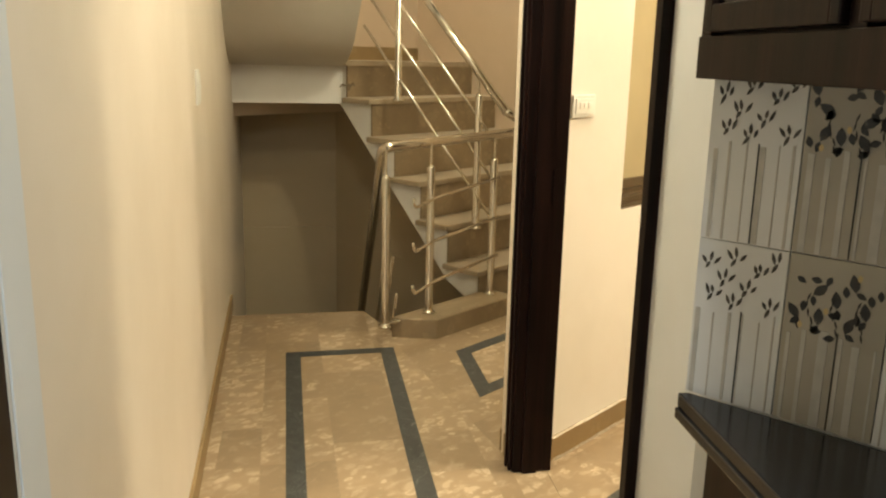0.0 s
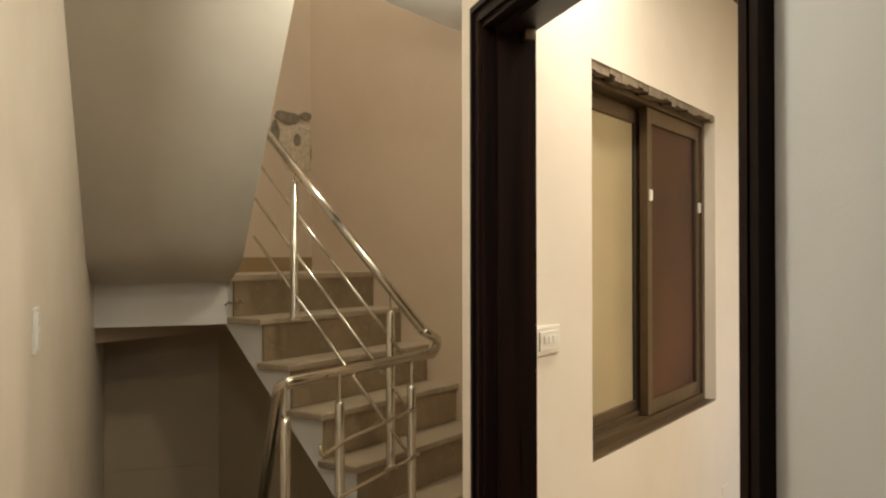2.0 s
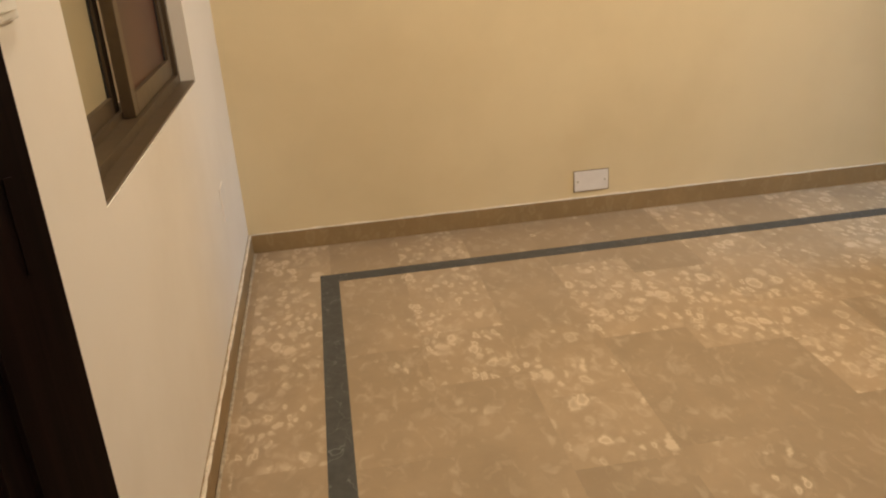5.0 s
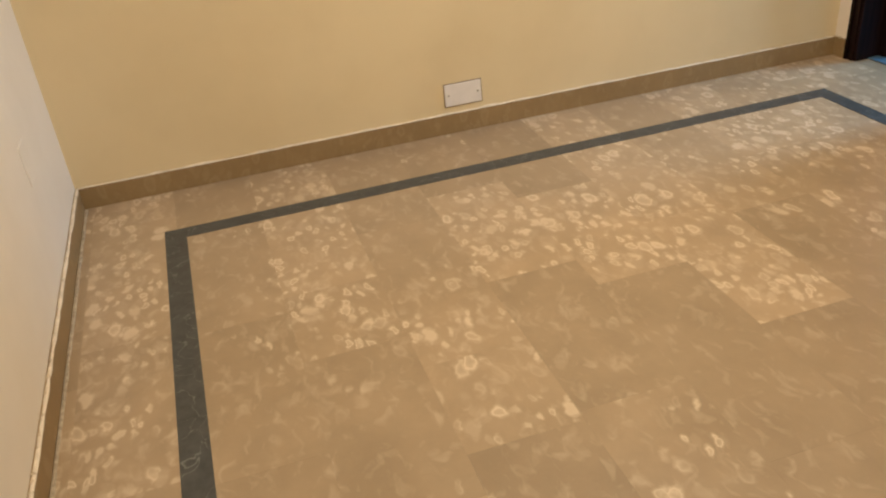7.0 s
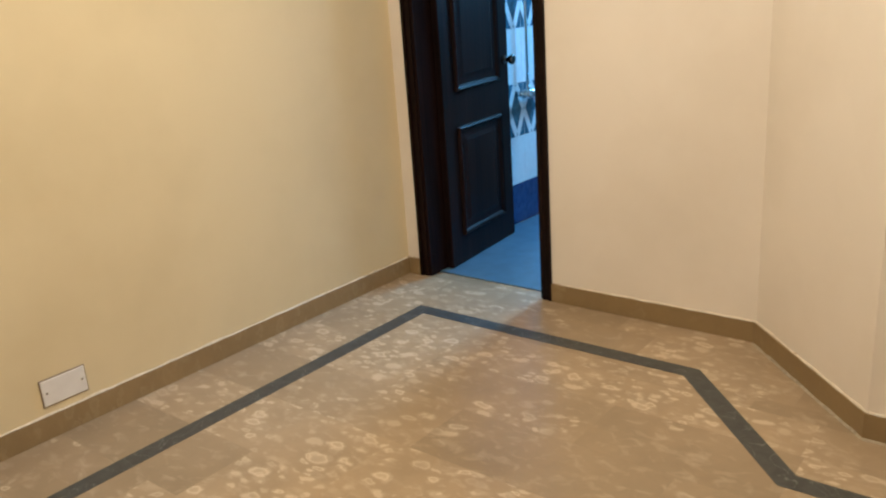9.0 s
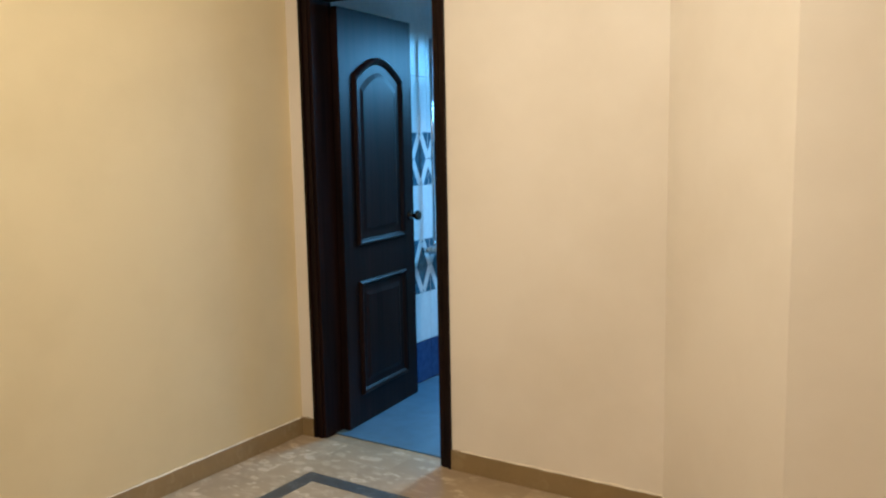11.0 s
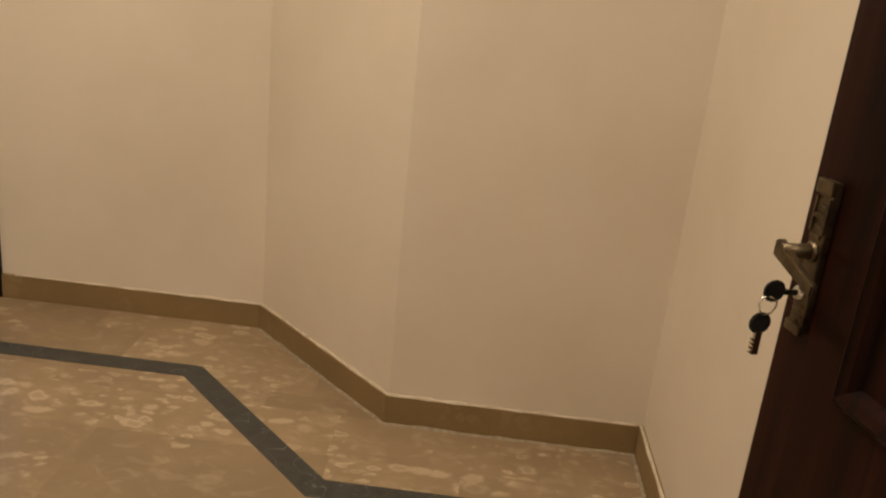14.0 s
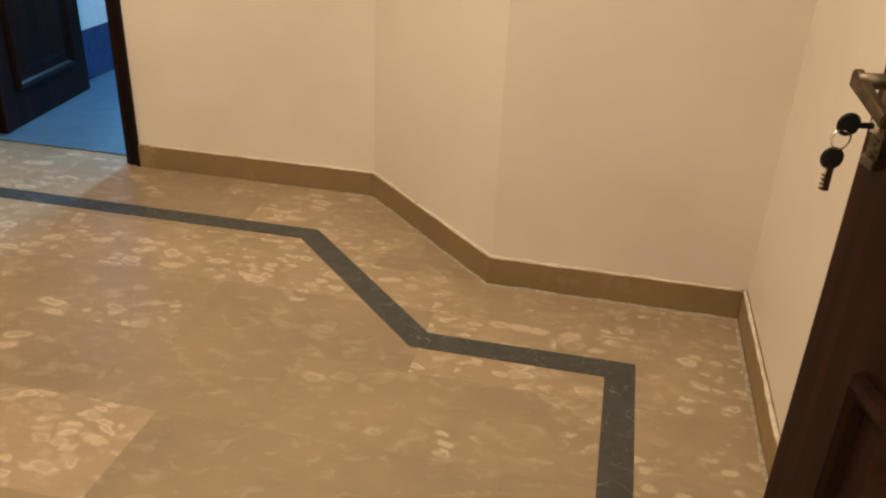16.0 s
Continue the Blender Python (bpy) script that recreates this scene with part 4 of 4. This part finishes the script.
part("body", local(prism([kp(0.012, 0.022), kp(LEN, 0.022), (1.497, kp(LEN)[1]), (1.497, 1.235)], 1.375, 2.58), cab), M_WOODF, cab)
part("bottom_rail", kbox(0.0, LEN, -0.004, 0.022, 1.365, 1.43), M_WOODF, cab)
part("top_rail", kbox(0.0, LEN, -0.002, 0.022, 2.50, 2.58), M_WOODF, cab)
for i, s in enumerate((0.0, 0.40, 0.80, 1.20)):
    part("stile", kbox(s, s + 0.035, 0.0, 0.022, 1.43, 2.50), M_WOODF, cab)
    door_c = part("cabinet_door", kbox(s + 0.037, s + 0.058, -0.012, 0.012, 1.435, 2.495), M_WOODF, cab)
    part("door_rail", kbox(s + 0.058, s + 0.378, -0.012, 0.012, 1.435, 1.475), M_WOODF, door_c)
    part("door_rail", kbox(s + 0.058, s + 0.378, -0.012, 0.012, 1.70, 1.735), M_WOODF, door_c)
    part("door_rail", kbox(s + 0.058, s + 0.378, -0.012, 0.012, 2.45, 2.495), M_WOODF, door_c)
    part("door_stile", kbox(s + 0.378, s + 0.399, -0.012, 0.012, 1.435, 2.495), M_WOODF, door_c)
    part("pane", kbox(s + 0.058, s + 0.378, -0.002, 0.004, 1.475, 1.70, 0), M_DARKPANE, door_c, "dark glass pane")
    part("pane", kbox(s + 0.058, s + 0.378, -0.002, 0.004, 1.735, 2.45, 0), M_DARKPANE, door_c, "dark glass pane")

Q0 = Vector((1.478, 1.238))


def qp(s, n=0.0):
    return (Q0.x + kd.x * s - kd.y * n, Q0.y + kd.y * s + kd.x * n)


top = tagged(empty("kitchen_worktop", pose(1.478, 1.238, 0.80)), "black polished granite worktop", "worktop")
part("slab", local(prism([qp(0), (1.492, 1.225), (1.492, qp(1.5)[1]), qp(1.5)], 0.815, 0.84, 0.004), top), M_GRANITE, top)
part("front_edge", local(prism([qp(0.002, -0.004), qp(1.5, -0.004), qp(1.5, 0.012), qp(0.002, 0.012)], 0.795, 0.8145, 0.003), top), M_GRANITE, top, "rounded lip under the worktop edge")
base = tagged(empty("base_cabinet", pose(1.478, 1.2, 0.0)), "dark brown kitchen base cabinet under the worktop", "cabinet")
part("body", local(prism([qp(0.07, 0.03), (1.49, 1.17), (1.49, qp(1.5)[1]), qp(1.5, 0.03)], 0.0, 0.813), base), M_WOODF, base)

# kitchen wall tiles with their printed sprigs
tw = 0.148
random.seed(21)
kw = bpy.data.objects["wall_kitchen"]
for col in range(8):
    y1 = 1.232 - tw * col
    for row in range(2):
        z0 = 0.842 + 0.27 * row
        ht = 0.268
        tile = part("tile", box(1.492, y1 - tw + 0.001, z0, 1.500, y1 - 0.001, z0 + ht, 0.001), M_TILE_P if col % 2 == 0 else M_TILE_D, kw)
        bm = bmesh.new()
        for k in range(6):
            ys = y1 - tw * (0.06 + 0.17 * k + 0.04 * random.random())
            w = 0.0010 + 0.0065 * random.random() ** 2
            add_box(bm, 1.4911, max(ys - w, y1 - tw + 0.002), z0 + 0.001, 1.4921, ys + w, z0 + ht - 0.105 - 0.02 * random.random())
        part("tile_stripe", bm, M_STRIPE, tile, "soft grey printed stripes")
        ys = y1 - tw * 0.56
        part("tile_line", box(1.4907, ys - 0.0011, z0 + 0.001, 1.4919, ys + 0.0011, z0 + ht - 0.11), M_PRINT, tile, "thin black printed line")
        dark = col % 2 == 1
        bm = bmesh.new()

        def leaf_print(cy, cz, an, L, W):
            d, e = Vector((math.cos(an), math.sin(an))), Vector((-math.sin(an), math.cos(an)))
            ring = [(0.0, 0.0), (0.25, 0.75), (0.5, 1.0), (0.78, 0.6), (1.0, 0.0), (0.78, -0.6), (0.5, -1.0), (0.25, -0.75)]
            pts8 = [(cy + d.x * L * u + e.x * W * v, cz + d.y * L * u + e.y * W * v) for u, v in ring]
            if all(y1 - tw + 0.001 < p[0] < y1 - 0.001 and z0 + 0.001 < p[1] < z0 + ht - 0.001 for p in pts8):
                bm.faces.new([bm.verts.new((1.4908, *p)) for p in pts8])

        if not dark:
            for fy_, fz in ((0.16, 0.030), (0.45, 0.018), (0.72, 0.034), (0.34, 0.055), (0.60, 0.066), (0.22, 0.082), (0.46, 0.092), (0.86, 0.088), (0.90, 0.014)):
                cy, cz = y1 - tw * fy_, z0 + ht - 0.010 - fz
                for k, a in enumerate((-0.5, 0.0, 0.45, 2.6)):
                    leaf_print(cy + 0.0055 * (k - 1) * (k < 3), cz + 0.004 * (k % 2), math.pi / 2 - a + 0.4 * (random.random() - 0.5), 0.014 + 0.007 * random.random(), 0.0031)
        else:
            for fy_, fz in ((0.10, 0.02), (0.28, 0.045), (0.44, 0.012), (0.52, 0.06), (0.68, 0.03), (0.80, 0.07), (0.90, 0.02), (0.16, 0.085), (0.62, 0.095), (0.36, 0.09)):
                cy, cz = y1 - tw * fy_, z0 + ht - 0.014 - fz
                leaf_print(cy, cz, math.pi * (0.1 + 0.8 * random.random()), 0.028, 0.0075)
                leaf_print(cy + 0.012, cz - 0.010, math.pi * 2 * random.random(), 0.018, 0.0055)
                leaf_print(cy, cz, math.pi * (1.1 + 0.8 * random.random()), 0.017, 0.0048)
            for fy_ in (0.26, 0.50, 0.74):
                cy = y1 - tw * fy_
                for k in range(5):
                    leaf_print(cy + 0.004 * math.sin(k * 1.2), z0 + ht - 0.055 - 0.012 * k, -math.pi / 2 + 0.35 * math.cos(k), 0.0155, 0.0016)
        part("tile_sprig", bm, M_PRINT if dark else M_SPRIG, tile, "black printed leaf sprigs")
        if dark:
            bm = bmesh.new()
            for fy_, fz in ((0.18, 0.098), (0.42, 0.07), (0.70, 0.012)):
                cy, cz = y1 - tw * fy_, z0 + ht - 0.01 - fz
                bm.faces.new([bm.verts.new((1.4906, cy + 0.0035 * math.cos(k * math.pi / 4), cz + 0.0055 * math.sin(k * math.pi / 4))) for k in range(8)])
            part("tile_bud", bm, M_BUD, tile, "pale printed buds")

# dark door frame at the near end of the corridor wall
t = tagged(empty("door_3", pose(*lw(-1.50), 0, 0, 0, LEFT_A)), "dark brown wooden door frame beside the corridor", "door frame", kind="structure")
part("door_frame", box(-0.17, 0.0, 0.0, -0.085, 0.12, 2.08, 0.004), M_WOODF, t)
part("edge_trim", box(-0.078, -0.003, 0.0, 0.02, 0.0, CEIL - 0.02, 0.001), M_GREY, t, "grey-white plaster edge")

# ---------- bathroom ----------
be = bpy.data.objects["wall_bath_east"]


def bath_tile(y0, y1, z0, z1, mat):
    return part("tile", box(BX, y0 + 0.001, z0 + 0.001, BX + 0.012, y1 - 0.001, z1 - 0.001, 0.0012), mat, be)


rows = [(0.0, 0.235, "b"), (0.235, 0.51, "w"), (0.51, 0.81, "p"), (0.81, 1.11, "w"), (1.11, 1.40, "p"), (1.40, 1.70, "w"), (1.70, 2.0, "w")]
for i in range(6):
    y1 = -1.30 - 0.30 * i
    for z0, z1, k in rows:
        tl = bath_tile(y1 - 0.30, y1, z0, z1, {"b": M_BATH_B, "w": M_BATH_W, "p": M_BATH_W}[k])
        if k == "p":
            bm = bmesh.new()
            w, h = 0.15, z1 - z0
            for q in range(2):
                ya, za = y1 - w * q - w, z0
                yc, zc = ya + w / 2, za + h / 2
                faces = [[(yc - w * 0.36, zc), (yc, zc - h * 0.38), (yc + w * 0.36, zc), (yc, zc + h * 0.38)]]
                for sy in (-1, 1):
                    for sz in (-1, 1):
                        ey, ez = yc + sy * (w / 2 - 0.0015), zc + sz * (h / 2 - 0.0015)
                        faces.append([(ey, ez), (ey - sy * w * 0.33, ez), (ey - sy * w * 0.16, ez - sz * h * 0.17), (ey, ez - sz * h * 0.35)])
                for f in faces:
                    bm.faces.new([bm.verts.new((BX - 0.0006, *p)) for p in f])
                for k in range(4):
                    sg = 1 if k % 2 else -1
                    bm.faces.new([bm.verts.new((BX - 0.0006, yc + sg * w * p, za + h * q_)) for p, q_ in ((0.47, 0.47), (0.47 - 0.06, 0.5), (0.47, 0.53))] if k < 2 else
                                 [bm.verts.new((BX - 0.0006, yc + w * q_, zc + sg * h * p)) for p, q_ in ((0.475, -0.05), (0.43, 0.0), (0.475, 0.05))])
            part("tile_pattern", bm, M_BATH_P, tl, "teal printed diamonds")
sh = tagged(empty("shower_mixer", pose(BX, -2.25, 0.75)), "chrome shower mixer with a riser pipe on the tiles", "shower mixer")
part("riser_pipe", tube([(-0.045, 0.07, 0.02), (-0.045, 0.07, 1.15)], 0.009, 10), M_CHROME, sh, smooth=True)
part("mixer_body", tube([(-0.05, -0.09, 0.0), (-0.05, 0.12, 0.0)], 0.022, 14), M_CHROME, sh, smooth=True)
for y in (-0.085, 0.115):
    part("wall_union", tube([(0.0, y, 0.0), (-0.05, y, 0.0)], 0.015, 12), M_CHROME, sh, smooth=True)
    bm = bmesh.new()
    add_lathe(bm, [(0.012, 0.0), (0.026, 0.008), (0.026, 0.03), (0.015, 0.038)], (0, 0, 0), 12)
    bmesh.ops.transform(bm, matrix=pose(-0.05, y * 0.8, 0.0, 0, -90, 0), verts=bm.verts)
    part("tap_handle", bm, M_CHROME, sh, smooth=True)
part("spout", tube(rounded_path([(-0.05, 0.0, 0.0), (-0.13, 0.0, 0.0), (-0.15, 0.0, -0.05)], 0.03), 0.011, 10), M_CHROME, sh, smooth=True)

# ---------- ceiling lamps ----------
def ceiling_lamp(x, y, z, r, label):
    t = tagged(empty("ceiling_light", pose(x, y, z)), label, "ceiling light", "ceiling lights")
    bm = bmesh.new()
    add_lathe(bm, [(r * 0.86, -0.018), (r, -0.014), (r, 0.0), (r * 0.6, 0.001)], (0, 0, 0), 28)
    part("rim", bm, M_PLASTIC, t)
    bm = bmesh.new()
    add_lathe(bm, [(r * 0.3, -0.022), (r * 0.84, -0.019), (r * 0.84, -0.012)], (0, 0, 0), 28)
    part("diffuser", bm, M_LAMP, t)


ceiling_lamp(1.55, 2.15, CEIL, 0.10, "lit round ceiling light in the corridor")
# Unseen fixture, added to go with the lobby bulb.
ceiling_lamp(3.15, 2.72, CEIL + 0.05, 0.10, "unseen round ceiling light added in the olive lobby recess")
ceiling_lamp(3.45, 0.30, CEIL + 0.15, 0.12, "lit round ceiling light in the bedroom")
ceiling_lamp(2.72, 1.80, CEIL + 0.15, 0.07, "small lit ceiling spot by the bedroom door")
ceiling_lamp(0.3, 0.0, CEIL, 0.11, "lit round ceiling light in the kitchen")

# lumps of dried plaster and paint left along the top of the skirting
def crumbs(p, q, count, seed):
    rng = random.Random(seed)
    bm = bmesh.new()
    d = Vector((q[0] - p[0], q[1] - p[1]))
    for _ in range(count):
        u = rng.random()
        x, y = p[0] + d.x * u, p[1] + d.y * u
        r = 0.0012 + 0.0042 * rng.random() ** 3
        res = bmesh.ops.create_icosphere(bm, subdivisions=1, radius=r)
        m = Matrix.Translation((x, y, SKH + r * 0.2)) @ Matrix.Diagonal((1 + 1.5 * rng.random(), 0.8 + rng.random(), 0.5 + 0.6 * rng.random(), 1))
        for v in res["verts"]:
            v.co += Vector((rng.random() - 0.5, rng.random() - 0.5, rng.random() - 0.5)) * r * 0.7
        bmesh.ops.transform(bm, matrix=m, verts=res["verts"])
    tagged(link_mesh("plaster_crumbs", bm, M_FILLER), "small lumps of dried white plaster along the skirting", "plaster crumbs", kind="stuff")


crumbs((CH2[0], CH2[1] + 0.006), (WEST_X + 0.02, CH2[1] + 0.006), 34, 1)
crumbs((CH1[0], CH1[1] + 0.006), (CH2[0], CH2[1] + 0.006), 16, 2)
crumbs((2.6, WIN_Y - 0.006), (EAST_X - 0.02, WIN_Y - 0.006), 46, 3)
crumbs((EAST_X - 0.006, -0.3), (EAST_X - 0.006, BATH_Y + 0.02), 22, 4)
crumbs((EAST_X - 0.01, BATH_Y + 0.006), (BD[1] + 0.01, BATH_Y + 0.006), 10, 5)

def bead(p, q, seed, base=SKH, label="uneven pale paint bead along the skirting top", mat=None):
    """Uneven ridge of paint, plaster or dust along a wall, at the height base."""
    rng = random.Random(seed)
    d = Vector((q[0] - p[0], q[1] - p[1]))
    n = max(8, int(d.length / 0.035))
    side = Vector((-d.y, d.x)).normalized()
    bm = bmesh.new()
    rows_ = []
    for i in range(n + 1):
        x, y = p[0] + d.x * i / n, p[1] + d.y * i / n
        w, h = 0.0035 + 0.0035 * rng.random(), 0.002 + 0.006 * rng.random() ** 2
        rows_.append([bm.verts.new((x + side.x * s, y + side.y * s, base - 0.001 + z)) for s, z in ((-w, 0), (-w * 0.4, h), (w * 0.6, h * 1.1), (w, 0))])
    for a0, a1 in zip(rows_, rows_[1:]):
        for i in range(3):
            bm.faces.new((a0[i], a0[i + 1], a1[i + 1], a1[i]))
    setting("trim", bm, mat or M_BEAD, label, "trim")


bead((WEST_X + 0.02, CH2[1] + 0.006), (CH2[0], CH2[1] + 0.006), 31)
bead((CH2[0], CH2[1] + 0.006), (CH1[0], CH1[1] + 0.006), 32)
bead((CH1[0], CH1[1] + 0.006), (BD[0] - 0.05, BATH_Y + 0.006), 33)
bead((EAST_X - 0.008, BATH_Y + 0.02), (EAST_X - 0.008, WIN_Y - 0.01), 34)
bead((EAST_X - 0.02, WIN_Y - 0.008), (2.50, WIN_Y - 0.008), 35)
bead((WEST_X + 0.008, 1.05), (WEST_X + 0.008, CH2[1] + 0.01), 36)
DUST = "line of grey cement dust at the foot of the skirting"
bead((CH2[0] + 0.008, CH2[1] + 0.014), (CH1[0] + 0.006, CH1[1] + 0.020), 41, 0.0012, DUST, M_DUST)
bead((WEST_X + 0.02, CH2[1] + 0.017), (CH2[0] + 0.006, CH2[1] + 0.017), 42, 0.0012, DUST, M_DUST)
bead((WEST_X + 0.017, 1.05), (WEST_X + 0.017, CH2[1] + 0.02), 43, 0.0012, DUST, M_DUST)
bead((EAST_X - 0.02, WIN_Y - 0.017), (2.50, WIN_Y - 0.017), 44, 0.0012, DUST, M_DUST)

setting("floor_bath", box(BD[0] + 0.002, BATH_Y - 1.6, 0.001, EAST_X - 0.03, BATH_Y - 0.07, 0.006, 0.001), M_BATH_F, "blue-grey tiled bathroom floor", "floor")

# ---------- floor tiles and black inlay, last ----------
fl = bpy.data.objects["floor"]
BED_MAIN = [[(WEST_X, -0.622), (EAST_X, -0.622), (EAST_X, WIN_Y), (2.46, WIN_Y), (WEST_X, 1.52)],
            [CH2, CH1, (EAST_X, BATH_Y), (EAST_X, -0.622)]]
# centre line of the black ring in the bedroom
RING = [(4.438, 1.849), (4.438, -0.768), (3.200, -0.768), (2.728, -0.278), (2.230, -0.278), (2.230, 1.849)]
BW = 0.072


def mitred(points, w, closed=True):
    """Strips along a line, mitred where they meet."""
    n = len(points)
    out = []
    vec = [Vector(p) for p in points]
    cnt = n if closed else n - 1

    def corner_at(i):
        if not closed and i in (0, n - 1):
            a, b = (vec[0], vec[1]) if i == 0 else (vec[n - 2], vec[n - 1])
            d = (b - a).normalized()
            nn = Vector((-d.y, d.x)) * (w / 2)
            return vec[i] + nn, vec[i] - nn
        a, b, c = vec[(i - 1) % n], vec[i], vec[(i + 1) % n]
        d0, d1 = (b - a).normalized(), (c - b).normalized()
        n0, n1 = Vector((-d0.y, d0.x)), Vector((-d1.y, d1.x))
        m = (n0 + n1).normalized()
        k = (w / 2) / max(0.2, m.dot(n0))
        return b + m * k, b - m * k
    for i in range(cnt):
        l0, r0 = corner_at(i)
        l1, r1 = corner_at((i + 1) % n)
        out.append([tuple(r0), tuple(r1), tuple(l1), tuple(l0)])
    return out


def lay_tiles(region, x0, x1, y0, rows_n, row_h, lengths, seed, turn=None):
    """Marble tiles in rows, cut to a convex region; turn: matrix from the rows' own measures to the plan."""
    rng = random.Random(seed)
    inv = turn
    for r in range(rows_n):
        x = x0 - rng.random() * lengths
        while x < x1:
            ln = lengths * rng.choice((0.55, 1.0, 1.0, 1.25))
            piece = [(x, y0 + row_h * r), (x + ln, y0 + row_h * r), (x + ln, y0 + row_h * (r + 1)), (x, y0 + row_h * (r + 1))]
            if inv is not None:
                piece = [tuple((inv @ Vector((*p, 0)))[:2]) for p in piece]
            x += ln
            g = 0.00004
            c = convex_cut(piece, region)
            if len(c) < 3:
                continue
            area = abs(sum(p[0] * q[1] - q[0] * p[1] for p, q in zip(c, c[1:] + c[:1]))) / 2
            if area < 0.0008:
                continue
            cx, cy = sum(p[0] for p in c) / len(c), sum(p[1] for p in c) / len(c)
            c = [(p[0] + (cx - p[0]) * g / 0.1, p[1] + (cy - p[1]) * g / 0.1) for p in c]
            part("tile", prism(c, -0.0125, 0.0), M_FLOOR, fl)


for i, reg in enumerate(BED_MAIN):
    lay_tiles(reg, WEST_X, EAST_X, -1.269, 13, 0.283, 0.60, 3 + i)
lay_tiles([(3.2, -3.1), (BX, -3.1), (BX, BATH_Y), (3.2, BATH_Y)], 3.2, BX, -3.1, 8, 0.2585, 0.56, 9)
CT = pose(1.479, 2.831, 0, 0, 0, LEFT_A)
lay_tiles([lw(-2.6, 0), lw(-2.6, -1.0), (2.41, 2.31), (3.215, 3.94), (2.70, 4.33)], -2.7, 2.2, -1.5, 6, 0.26, 0.56, 31, CT)
lay_tiles([(2.41, 2.31), (5.06, 2.325), (5.06, 3.50), (2.998, 3.50)], 2.4, 5.06, 2.30, 5, 0.26, 0.56, 41)
lay_tiles([dw(-0.055, 0.0), dw(-0.055, 0.13), (WEST_X, 1.20), (WEST_X, 1.52), (2.46, WIN_Y), (2.41, 2.31)], 1.6, 2.6, 1.2, 5, 0.26, 0.56, 51)
P0 = lw(-2.6, -1.0)
P1 = lw(-2.6, 0)
lay_tiles([(-1.7, -1.7), (P0[0], -1.7), P0, P1, (-1.7, 1.6)], -1.7, 1.6, -1.7, 13, 0.26, 0.56, 61)
lay_tiles([(P0[0], -1.7), (1.5, -1.7), (1.5, 1.147), P0], -1.7, 1.6, -1.7, 13, 0.26, 0.56, 71)
for s in mitred(RING, BW):
    part("inlay_strip", prism(s, -0.006, 0.0012), M_INLAY, fl, "black stone inlay strip")
# corridor and lobby inlays
for s in mitred([(1.128, 1.84), (2.505, 3.655), (2.872, 3.395), (1.492, 1.66)], 0.068, False):
    part("inlay_strip", prism(s, -0.006, 0.0012), M_INLAY, fl, "black stone inlay strip")
for s in mitred([(4.6, 2.74), (2.82, 2.74), (3.115, 3.115), (4.6, 3.115)], 0.070, True):
    part("inlay_strip", prism(s, -0.006, 0.0012), M_INLAY, fl, "black stone inlay strip")
